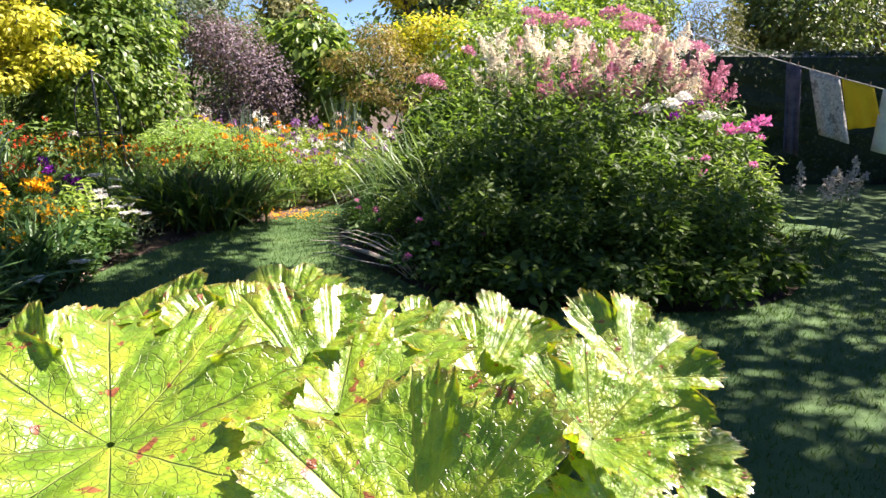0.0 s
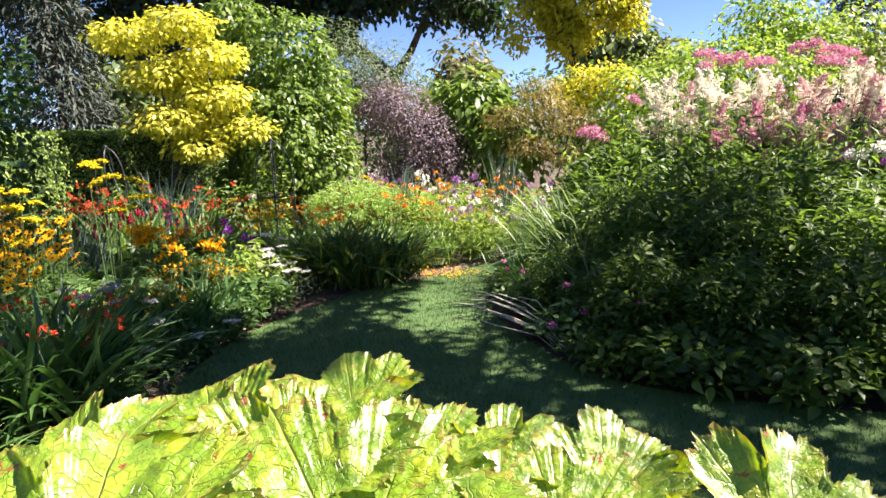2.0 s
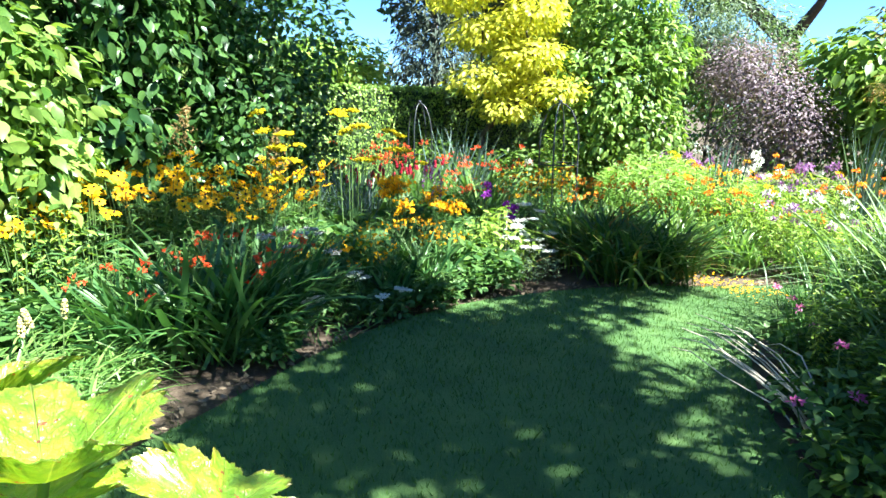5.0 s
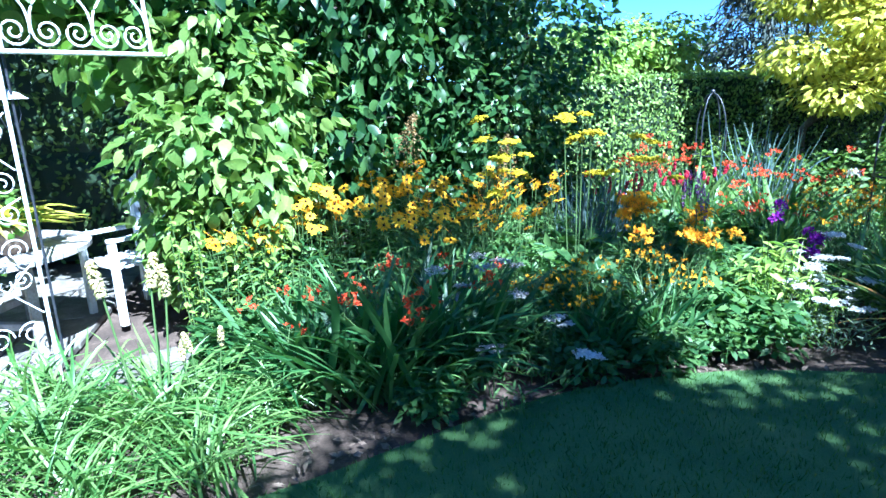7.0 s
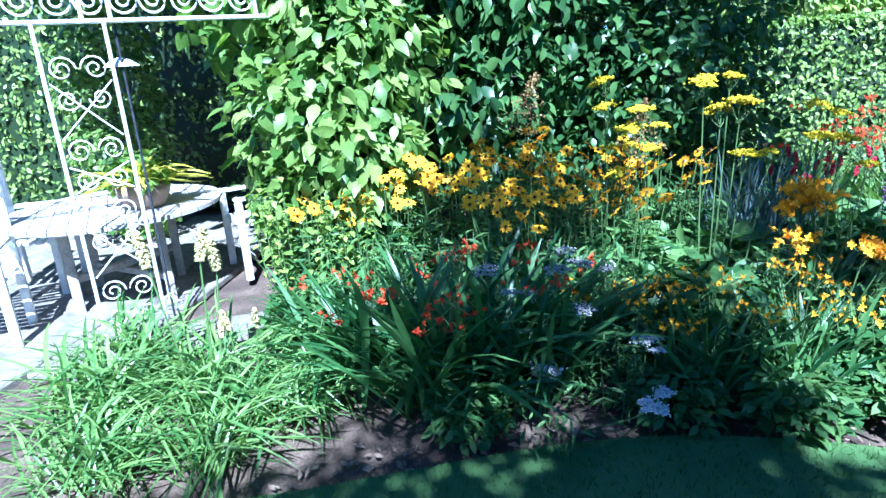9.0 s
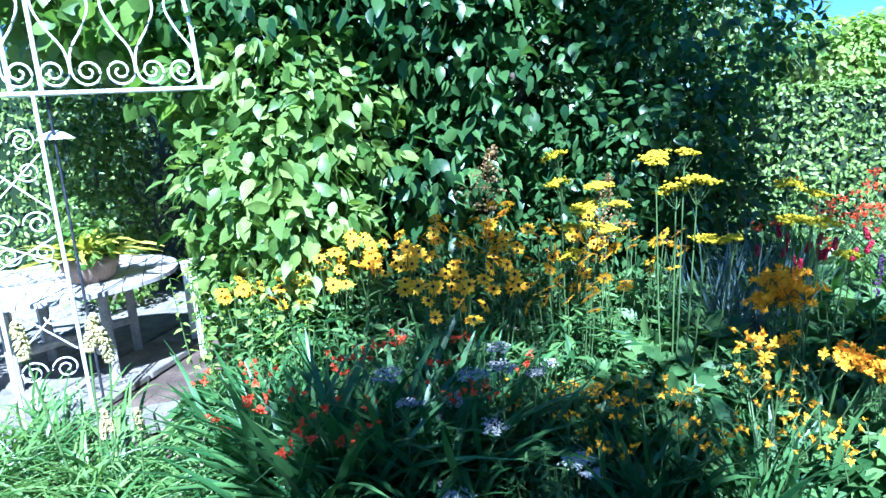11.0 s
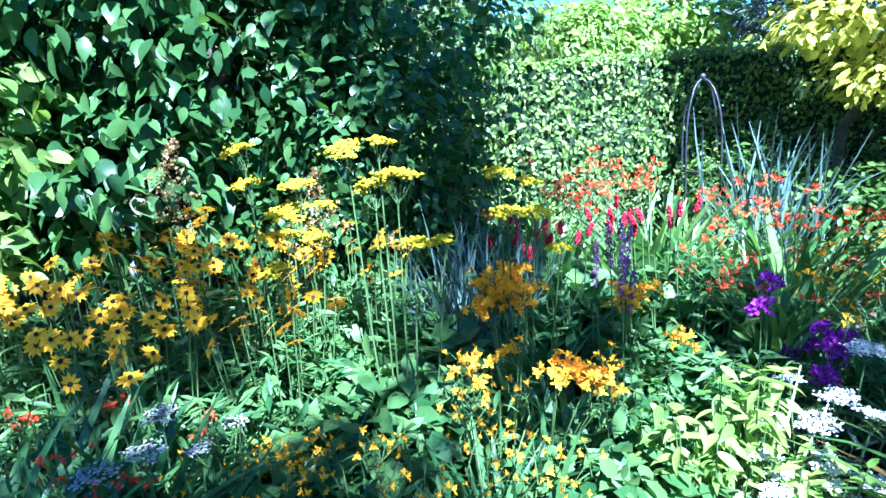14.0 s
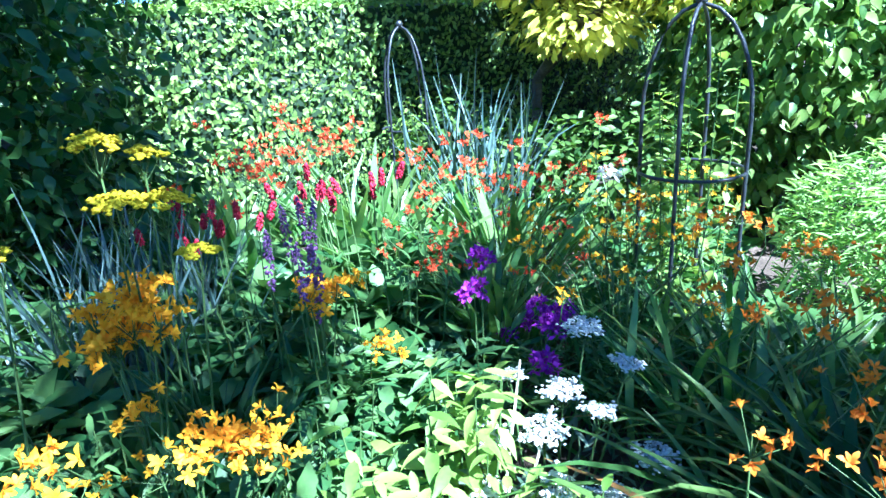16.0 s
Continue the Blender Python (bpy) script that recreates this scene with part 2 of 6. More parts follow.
def big_leaf_mat():
    """Large glossy veined leaf; veins follow the leaf's own UV map (u: angle, v: radius)."""
    m, n, l = nodes_of("giant_leaf")
    bsdf = n["Principled BSDF"]
    uv = n.new("ShaderNodeUVMap")
    sep = n.new("ShaderNodeSeparateXYZ")
    l.new(uv.outputs["UV"], sep.inputs[0])

    def math_node(op, a, b=None, c=None):
        k = n.new("ShaderNodeMath")
        k.operation = op
        for i, v in enumerate((a, b, c)):
            if v is None:
                continue
            if isinstance(v, (int, float)):
                k.inputs[i].default_value = v
            else:
                l.new(v, k.inputs[i])
        return k.outputs[0]

    u, v = sep.outputs["X"], sep.outputs["Y"]
    fr = math_node("ABSOLUTE", math_node("SUBTRACT", math_node("FRACT", u), 0.5))  # 0 on a main rib
    width = math_node("DIVIDE", 0.014, math_node("ADD", v, 0.08))
    main = math_node("SUBTRACT", 1.0, math_node("MINIMUM", math_node("DIVIDE", fr, width), 1.0))
    side = math_node("FRACT", math_node("SUBTRACT", math_node("MULTIPLY", v, 7.0), math_node("MULTIPLY", fr, 4.0)))
    side = math_node("ABSOLUTE", math_node("SUBTRACT", side, 0.5))
    side = math_node("SUBTRACT", 1.0, math_node("MINIMUM", math_node("DIVIDE", side, 0.05), 1.0))
    tex = n.new("ShaderNodeTexCoord")
    vor = n.new("ShaderNodeTexVoronoi")
    vor.feature = "DISTANCE_TO_EDGE"
    vor.inputs["Scale"].default_value = 17
    l.new(tex.outputs["Object"], vor.inputs["Vector"])
    net = math_node("SUBTRACT", 1.0, math_node("MINIMUM", math_node("MULTIPLY", vor.outputs["Distance"], 22.0), 1.0))
    vein = math_node("MAXIMUM", main, math_node("MAXIMUM", math_node("MULTIPLY", side, 0.7), math_node("MULTIPLY", net, 0.34)))
    no = n.new("ShaderNodeTexNoise")
    no.inputs["Scale"].default_value, no.inputs["Detail"].default_value = 5, 5
    l.new(tex.outputs["Object"], no.inputs["Vector"])
    base = ramp_of(n, [(0.32, (0.12, 0.24, 0.012)), (0.5, (0.2, 0.34, 0.018)), (0.66, (0.36, 0.45, 0.03))])
    l.new(no.outputs["Fac"], base.inputs["Fac"])
    veincol = n.new("ShaderNodeMixRGB")
    veincol.inputs["Color2"].default_value = (0.52, 0.58, 0.16, 1)
    l.new(math_node("MULTIPLY", vein, 0.7), veincol.inputs["Fac"])
    l.new(base.outputs["Color"], veincol.inputs["Color1"])
    sp = n.new("ShaderNodeTexNoise")
    sp.inputs["Scale"].default_value, sp.inputs["Detail"].default_value = 8, 3
    l.new(tex.outputs["Object"], sp.inputs["Vector"])
    spot = ramp_of(n, [(0.66, (0, 0, 0)), (0.69, (1, 1, 1))])
    l.new(sp.outputs["Fac"], spot.inputs["Fac"])
    spots = n.new("ShaderNodeMixRGB")
    spots.inputs["Color2"].default_value = (0.3, 0.1, 0.04, 1)
    l.new(spot.outputs["Color"], spots.inputs["Fac"])
    l.new(veincol.outputs["Color"], spots.inputs["Color1"])
    # the rim is ragged and browned
    rim = math_node("MULTIPLY", math_node("MAXIMUM", math_node("SUBTRACT", math_node("ADD", v, math_node("MULTIPLY", no.outputs["Fac"], 0.18)), 1.02), 0.0), 9.0)
    edge = n.new("ShaderNodeMixRGB")
    edge.inputs["Color2"].default_value = (0.3, 0.2, 0.05, 1)
    l.new(math_node("MINIMUM", rim, 0.8), edge.inputs["Fac"])
    l.new(spots.outputs["Color"], edge.inputs["Color1"])
    l.new(edge.outputs["Color"], bsdf.inputs["Base Color"])
    bsdf.inputs["Roughness"].default_value = 0.34
    bsdf.inputs["Specular IOR Level"].default_value = 0.6
    bsdf.inputs["Coat Weight"].default_value, bsdf.inputs["Coat Roughness"].default_value = 0.9, 0.3
    bp = n.new("ShaderNodeBump")
    bp.inputs["Strength"].default_value, bp.inputs["Distance"].default_value = 0.75, 0.016
    puff = math_node("SUBTRACT", math_node("MINIMUM", math_node("MULTIPLY", no.outputs["Fac"], 2.2), 3.0), vein)
    l.new(puff, bp.inputs["Height"])
    l.new(bp.outputs[0], bsdf.inputs["Normal"])
    tr = n.new("ShaderNodeBsdfTranslucent")
    warm = n.new("ShaderNodeMixRGB")
    warm.blend_type, warm.inputs["Fac"].default_value = "MULTIPLY", 1.0
    warm.inputs["Color2"].default_value = (1.7, 1.6, 0.4, 1)
    l.new(edge.outputs["Color"], warm.inputs["Color1"])
    l.new(warm.outputs["Color"], tr.inputs["Color"])
    ms = n.new("ShaderNodeMixShader")
    ms.inputs["Fac"].default_value = 0.33
    l.new(bsdf.outputs[0], ms.inputs[1])
    l.new(tr.outputs[0], ms.inputs[2])
    l.new(ms.outputs[0], n["Material Output"].inputs["Surface"])
    return m


M["bigleaf"] = big_leaf_mat()


# ---- mesh helpers ----
def mesh_of(name, verts, faces, mats, smooth=True, index=None):
    """A mesh from arrays; faces: (n, k) array of vertex numbers."""
    verts, faces = np.asarray(verts, np.float32), np.asarray(faces, np.int32)
    me = bpy.data.meshes.new(name)
    k = faces.shape[1]
    me.vertices.add(len(verts))
    me.vertices.foreach_set("co", verts.ravel())
    me.loops.add(faces.size)
    me.loops.foreach_set("vertex_index", faces.ravel())
    me.polygons.add(len(faces))
    me.polygons.foreach_set("loop_start", np.arange(len(faces), dtype=np.int32) * k)
    me.polygons.foreach_set("use_smooth", np.full(len(faces), smooth))
    for m in mats if isinstance(mats, (list, tuple)) else [mats]:
        me.materials.append(m)
    if index is not None:
        me.polygons.foreach_set("material_index", np.asarray(index, np.int32))
    me.update(calc_edges=True)
    me.validate()
    return me


def part(name, data, parent, label="", at=None, kind=""):
    """Links mesh data as one object under a thing."""
    ob = new(name, data)
    ob.parent = parent
    if at is not None:
        ob.matrix_basis = at
    return tagged(ob, label, kind=kind)


def thing(name, label, category, group="", at=(0, 0, 0), turn=0.0, size=1.0, kind=""):
    ob = new(name)
    ob.empty_display_size = 0.1
    ob.location, ob.rotation_euler, ob.scale = at, (0, 0, turn), (size, size, size)
    return tagged(ob, label, category, group, kind)


def spot(x, y, turn=0.0, z=0.0):
    return pose(x, y, z, 0, 0, turn)


def joined(*pieces):
    """Merges (verts, faces) pairs that have the same number of corners."""
    vs, fs, off = [], [], 0
    for v, f in pieces:
        vs.append(v)
        fs.append(f + off)
        off += len(v)
    return np.concatenate(vs), np.concatenate(fs)


def soup(base, turns, places):
    """Copies of a small base shape, one for each 3 x 3 turn (with its size) and place."""
    v, f = base
    out = np.einsum("nij,kj->nki", turns, v) + places[:, None]
    return out.reshape(-1, 3), (f[None] + (np.arange(len(places)) * len(v))[:, None, None]).reshape(-1, f.shape[1])


def unit(a):
    return a / np.maximum(np.linalg.norm(a, axis=-1, keepdims=True), 1e-9)


def frames_of(normal, tip, size):
    """Turns whose z is the normal and whose y points along the tip."""
    z = unit(normal)
    y = unit(tip - (tip * z).sum(-1, keepdims=True) * z)
    x = np.cross(y, z)
    return np.stack([x, y, z], -1) * np.asarray(size)[:, None, None]


def ball_dirs(n):
    return unit(RNG.normal(size=(n, 3)))


# leaf shapes lie along +y, one unit long
LEAF = (np.array([[0, 0, 0], [-0.2, 0.25, 0.05], [-0.24, 0.6, 0.05], [0, 1, -0.08], [0.24, 0.6, 0.05], [0.2, 0.25, 0.05], [0, 0.28, 0], [0, 0.62, 0]], float),
        np.array([[0, 6, 1], [0, 5, 6], [1, 6, 7], [1, 7, 2], [6, 5, 7], [5, 4, 7], [2, 7, 3], [7, 4, 3]]))
OVATE = (np.array([[0, 0, 0], [-0.16, 0.1, 0.03], [-0.27, 0.3, 0.06], [-0.27, 0.52, 0.05], [-0.15, 0.78, 0.0], [0, 1.05, -0.14], [0.15, 0.78, 0.0], [0.27, 0.52, 0.05], [0.27, 0.3, 0.06], [0.16, 0.1, 0.03], [0, 0.3, 0.0], [0, 0.52, 0.0], [0, 0.78, -0.04]], float),
         np.array([[0, 10, 1], [1, 10, 2], [2, 10, 11], [2, 11, 3], [3, 11, 12], [3, 12, 4], [4, 12, 5], [0, 9, 10], [9, 8, 10], [8, 11, 10], [8, 7, 11], [7, 12, 11], [7, 6, 12], [6, 5, 12]]))
SLIM = (LEAF[0] * (0.45, 1, 1), LEAF[1])
ROUND = (LEAF[0] * (1.45, 1, 1.2), LEAF[1])
CHIP = (np.array([[0, 0, 0], [-0.28, 0.5, 0.06], [0, 1, -0.04], [0.28, 0.5, 0.06]], float), np.array([[0, 3, 1], [3, 2, 1]]))
PETAL = (np.array([[0, 0, 0], [-0.17, 0.55, 0.04], [0.17, 0.55, 0.04], [0, 1, -0.06]], float), np.array([[0, 2, 1], [1, 2, 3]]))
BUD = (np.array([[0, 0, 1], [1, 0, 0], [0, 1, 0], [-1, 0, 0], [0, -1, 0], [0, 0, -1]], float),
       np.array([[0, 1, 2], [0, 2, 3], [0, 3, 4], [0, 4, 1], [5, 2, 1], [5, 3, 2], [5, 4, 3], [5, 1, 4]]))


def leaves_in(blobs, n, size, shape=LEAF, inner=0.45, up=0.6, droop=0.5, flat=0.85, loose=0.5):
    """Leaves through the outer shell of several overlapping round masses (x, y, z, radius)."""
    blobs = np.array(blobs, float)
    w = blobs[:, 3] ** 2
    pick = RNG.choice(len(blobs), n, p=w / w.sum())
    d = ball_dirs(n)
    lump = 1 + 0.16 * np.sin(d[:, 0] * 7 + pick * 1.7) * np.cos(d[:, 1] * 6 - pick) + 0.1 * np.sin(d[:, 2] * 11 + pick * 2.3)
    r = blobs[pick, 3] * (inner + (1 - inner) * RNG.random(n) ** 0.45) * lump
    p = blobs[pick, :3] + d * r[:, None] * (1, 1, flat)
    keep = p[:, 2] > 0.02
    d, p = d[keep], p[keep]
    m = len(p)
    normal = d * 0.8 + (0, 0, up) + RNG.normal(size=(m, 3)) * loose
    tip = d + RNG.normal(size=(m, 3)) * 0.6 - (0, 0, droop)
    s = size * RNG.uniform(0.6, 1.25, m)
    return soup(shape, frames_of(normal, tip, s), p)


def tube(points, radii, sides=6):
    """A round tapered rod through points."""
    pts = np.asarray(points, float)
    t = unit(np.gradient(pts, axis=0))
    a = unit(np.cross(t, np.where(np.abs(t[:, 2:]) > 0.9, (1.0, 0, 0), (0, 0, 1.0))))
    b = np.cross(t, a)
    ang = np.linspace(0, 2 * np.pi, sides, endpoint=False)
    rad = np.broadcast_to(np.asarray(radii, float), (len(pts),))
    v = pts[:, None] + rad[:, None, None] * (np.cos(ang)[None, :, None] * a[:, None] + np.sin(ang)[None, :, None] * b[:, None])
    n = len(pts)
    i, j = np.meshgrid(np.arange(n - 1), np.arange(sides), indexing="ij")
    k = (j + 1) % sides
    f = np.stack([i * sides + j, i * sides + k, (i + 1) * sides + k, (i + 1) * sides + j], -1).reshape(-1, 4)
    return v.reshape(-1, 3), f


def stalk(a, b, r0, r1, sag=0.0, n=5, sides=5):
    s = np.linspace(0, 1, n)[:, None]
    p = np.array(a) * (1 - s) + np.array(b) * s
    p = p + np.array((0, 0, -1.0)) * sag * np.sin(s * np.pi)
    return tube(p, np.linspace(r0, r1, n), sides)


def straps(n, length, width, lean, droop, spread=0.06, seg=7):
    """Arching sword leaves from one crown; lean and length are ranges."""
    s = np.linspace(0, 1, seg)[None, :]
    L = RNG.uniform(*length, n)[:, None]
    th = RNG.uniform(*lean, n)[:, None]
    dr = RNG.uniform(*droop, n)[:, None]
    az = RNG.uniform(0, 2 * np.pi, n)[:, None]
    r = L * (np.sin(th) * s + 0.45 * dr * s**2)
    z = L * (np.cos(th) * s - dr * s**2.4)
    wob = 0.06 * L * np.sin(s * 3 + az * 5)
    ca, sa = np.cos(az), np.sin(az)
    off = RNG.normal(size=(n, 2, 1)) * spread
    x, y = r * ca - wob * sa + off[:, 0], r * sa + wob * ca + off[:, 1]
    mid = np.stack([x, y, np.maximum(z, 0.02)], -1)
    w = (RNG.uniform(0.7, 1.2, n)[:, None] * width) * np.minimum(1, 3.2 * (1.02 - s)) ** 0.8 * (0.55 + 0.45 * np.minimum(1, s * 4))
    tw = az + np.pi / 2 + RNG.normal(size=(n, 1)) * 0.5 + s * RNG.normal(size=(n, 1)) * 0.7
    side = np.stack([np.cos(tw), np.sin(tw), 0 * tw + 0.15], -1) * w[..., None]
    v = np.stack([mid - side, mid + (0, 0, -1) * w[..., None] * 0.3, mid + side], 2).reshape(n, seg * 3, 3)
    q = []
    for k in range(seg - 1):
        a = k * 3
        q += [[a, a + 1, a + 4, a + 3], [a + 1, a + 2, a + 5, a + 4]]
    f = np.array(q)[None] + (np.arange(n) * seg * 3)[:, None, None]
    return v.reshape(-1, 3), f.reshape(-1, 4)


# ---- ground, lawn, paving ----
def smooth_line(points, steps=6):
    """Catmull-Rom curve through plan points."""
    p = np.array([points[0], *points, points[-1]], float)
    s = np.linspace(0, 1, steps, endpoint=False)[:, None]
    out = [0.5 * (2 * p[i] + (p[i + 1] - p[i - 1]) * s + (2 * p[i - 1] - 5 * p[i] + 4 * p[i + 1] - p[i + 2]) * s**2
                  + (3 * p[i] - p[i - 1] - 3 * p[i + 1] + p[i + 2]) * s**3) for i in range(1, len(p) - 2)]
    return np.concatenate([*out, p[-2:-1]])


def ground_height(x, y):
    return 0.012 * np.sin(x * 1.9 + y) + 0.01 * np.cos(y * 2.3 - x)


bm = bmesh.new()
ring = [bm.verts.new((900 * math.cos(a), 900 * math.sin(a), -0.06)) for a in np.linspace(0, 2 * np.pi, 24, endpoint=False)]
bm.faces.new(ring)
me = bpy.data.meshes.new("ground")
bm.to_mesh(me)
me.materials.append(M["soil"])
tagged(new("ground", me), "bare brown soil sheet under the planted borders", "ground", kind="structure")

g = np.linspace(-9, 9, 121)
gx, gy = np.meshgrid(g, g, indexing="ij")
gz = ground_height(gx, gy) - 0.03 + 0.012 * np.sin(gx * 17) * np.cos(gy * 19) + RNG.normal(size=gx.shape) * 0.006
i, j = np.meshgrid(np.arange(120), np.arange(120), indexing="ij")
q = np.stack([i * 121 + j, (i + 1) * 121 + j, (i + 1) * 121 + j + 1, i * 121 + j + 1], -1).reshape(-1, 4)
tagged(new("bed_soil", mesh_of("bed_soil", np.stack([gx, gy, gz], -1).reshape(-1, 3), q, M["soil"])), "crumbly brown bed soil with small clods", "soil", kind="structure")

LAWN_LEFT = [(-1.45, -0.2), (-1.72, 0.76), (-1.85, 1.15), (-2.06, 1.8), (-2.14, 2.4), (-2.06, 3.1), (-1.8, 3.75), (-1.45, 4.3), (-1.02, 4.75), (-0.7, 5.15), (-0.3, 5.6), (0.1, 6.3)]
LAWN_RIGHT = [(0.35, 6.3), (0.0, 5.6), (-0.25, 5.1), (-0.4, 4.4), (-0.4, 3.8), (-0.15, 3.15), (0.12, 2.72), (0.42, 2.34), (0.72, 2.14), (1.2, 2.0), (1.8, 1.93), (2.3, 1.95), (2.8, 2.15), (3.3, 2.7), (3.75, 3.6), (3.95, 4.8), (4.0, 6.45)]
outline = np.concatenate([smooth_line(LAWN_LEFT), smooth_line(LAWN_RIGHT), [(11.5, 6.3), (11.5, -5.0), (-1.4, -5.0)]])


def inside(px, py, poly):
    x0, y0 = poly[:, 0], poly[:, 1]
    x1, y1 = np.roll(x0, -1), np.roll(y0, -1)
    cross = ((y0 > py[:, None]) != (y1 > py[:, None])) & (px[:, None] < (x1 - x0) * (py[:, None] - y0) / (y1 - y0 + 1e-12) + x0)
    return cross.sum(1) % 2 == 1


bm = bmesh.new()
top = [bm.verts.new((x, y, 0.02)) for x, y in outline]
face = bm.faces.new(top)
side = bmesh.ops.extrude_face_region(bm, geom=[face])
for v in side["geom"]:
    if isinstance(v, bmesh.types.BMVert):
        v.co.z = -0.09
bmesh.ops.recalc_face_normals(bm, faces=bm.faces)
bmesh.ops.triangulate(bm, faces=bm.faces)
me = bpy.data.meshes.new("lawn")
bm.to_mesh(me)
me.materials.append(M["lawn"])
tagged(new("lawn", me), "short mown green lawn with a cut edge along the beds", "lawn", kind="structure")

n = 90000
px, py = RNG.uniform(-2.2, 4.2, n), 0.0 + 6.2 * RNG.random(n) ** 0.9
ok = inside(px, py, outline)
px, py = px[ok], py[ok]
n = len(px)
lean = RNG.normal(size=(n, 3)) * 0.45
BLADE = (np.array([[-0.09, 0, 0], [0.09, 0, 0], [0, 1, 0]], float), np.array([[0, 1, 2]]))
az = RNG.uniform(0, 2 * np.pi, n)
normal = np.stack([np.cos(az), np.sin(az), 0 * az], -1)
v, f = soup(BLADE, frames_of(normal, lean * (1, 1, 0) + (0, 0, 1), RNG.uniform(0.016, 0.04, n)), np.stack([px, py, np.full(n, 0.018)], -1))
tagged(new("grass", mesh_of("grass", v, f, M["blade"], False)), "short green grass blades covering the lawn", "grass", kind="stuff")

# leaf litter and orange fallen petals at the far bend
n = 260
c = np.stack([RNG.normal(-1.05, 0.28, n), RNG.normal(4.75, 0.12, n), np.full(n, 0.045)], -1)
v, f = soup(PETAL, frames_of(RNG.normal(size=(n, 3)) * 0.3 + (0, 0, 1), RNG.normal(size=(n, 3)), np.full(n, 0.035)), c)
tagged(new("fallen_petals", mesh_of("fallen_petals", v, f, M["orange"])), "scattered orange petals fallen on the lawn edge", "petals", kind="stuff")
n = 380
t = RNG.random(n)
e = smooth_line(LAWN_LEFT)
k = (t * (len(e) - 1)).astype(int)
c = np.concatenate([e[k] + RNG.normal(size=(n, 2)) * (0.09, 0.06) - (0.12, 0), np.full((n, 1), 0.0)], 1)
v, f = soup(CHIP, frames_of(RNG.normal(size=(n, 3)) * 0.5 + (0, 0, 1), RNG.normal(size=(n, 3)), RNG.uniform(0.02, 0.06, n)), c)
tagged(new("leaf_litter", mesh_of("leaf_litter", v, f, M["litter"])), "dry pale leaf litter on the bed soil", "litter", kind="stuff")

# paving slabs of the sitting place
bm = bmesh.new()
bmesh.ops.create_cube(bm, size=1)
bmesh.ops.scale(bm, verts=bm.verts, vec=(0.59, 0.44, 0.05))
bmesh.ops.bevel(bm, geom=bm.edges[:], offset=0.008, segments=1, affect="EDGES")
slab_mesh = bpy.data.meshes.new("paving_slab")
bm.to_mesh(slab_mesh)
bm.free()
slab_mesh.materials.append(M["paving"])
patio = tagged(new("pavement"), "pale stone slabs under the garden table", "paving", kind="structure")
for a in range(6):
    for b in range(7):
        part("paving_slab", slab_mesh, patio, at=pose(-5.9 + 0.6 * a + 0.3 * (b % 2), -3.6 + 0.45 * b, -0.008 + 0.003 * ((a * 3 + b) % 3), 0, 0, (a + b) % 2))


# ---- kinds of plants ----
def bush(name, label, category, blobs, n, size, mat, shape=LEAF, trunk=None, parent_at=(0, 0, 0), **kw):
    """A shrub or tree: woody stems and a crown of single leaves."""
    root = thing(name, label, category, at=parent_at)
    part("crown", mesh_of("crown", *leaves_in(blobs, n, size, shape, **kw), M[mat]), root, kind="stuff")
    pieces = []
    base = np.array(trunk[:3] if trunk else (np.mean([b[0] for b in blobs]), np.mean([b[1] for b in blobs]), 0.0), float)
    thick = trunk[3] if trunk else 0.03
    low = min(b[2] for b in blobs)
    fork = np.array((base[0], base[1], base[2] + max(0.12, (low - base[2]) * (0.75 if trunk else 0.4))))
    # every mass hangs on the nearest limb nearer the fork; limbs thin out towards the tips
    spots_ = [fork] + sorted([np.array(b[:3]) for b in blobs], key=lambda p: float(np.linalg.norm(p - fork)))
    up = [0]
    for k in range(1, len(spots_)):
        cost = [np.linalg.norm(spots_[k] - spots_[m]) + 0.25 * np.linalg.norm(spots_[m] - fork) for m in range(k)]
        up.append(int(np.argmin(cost)))
    load = np.ones(len(spots_))
    for k in range(len(spots_) - 1, 0, -1):
        load[up[k]] += load[k]
    width_ = thick * np.sqrt(load / load[0])
    pieces.append(tube([base, (base + fork) / 2 + (0.02, -0.02, 0), fork], [thick * 1.25, thick, thick * 0.9], 8))
    for k in range(1, len(spots_)):
        a, e = spots_[up[k]], spots_[k]
        mid = (a + e) / 2 + RNG.normal(size=3) * 0.06 * np.linalg.norm(e - a)
        pieces.append(tube([a, mid, e], [min(width_[up[k]], width_[k] * 1.4) * 0.9, width_[k] * 0.8, width_[k] * 0.6], 6))
    for b in blobs:
        for _ in range(4):
            tip = np.array(b[:3]) + ball_dirs(1)[0] * b[3] * 0.8
            pieces.append(tube([b[:3], (np.array(b[:3]) + tip) / 2 + RNG.normal(size=3) * 0.06 * b[3], tip], [thick * 0.12, thick * 0.09, thick * 0.04], 4))
    part("trunk", mesh_of("trunk", *joined(*pieces), M["bark"]), root)
    return root


def blob_cluster(c, r, n, size, squash=0.8):
    """n overlapping masses inside an ellipsoid of radii r round c."""
    d = ball_dirs(n) * RNG.uniform(0.35, 0.8, (n, 1))
    return [(c[0] + a * r[0], c[1] + b * r[1], c[2] + e * r[2], size * RNG.uniform(0.75, 1.2)) for a, b, e in d]


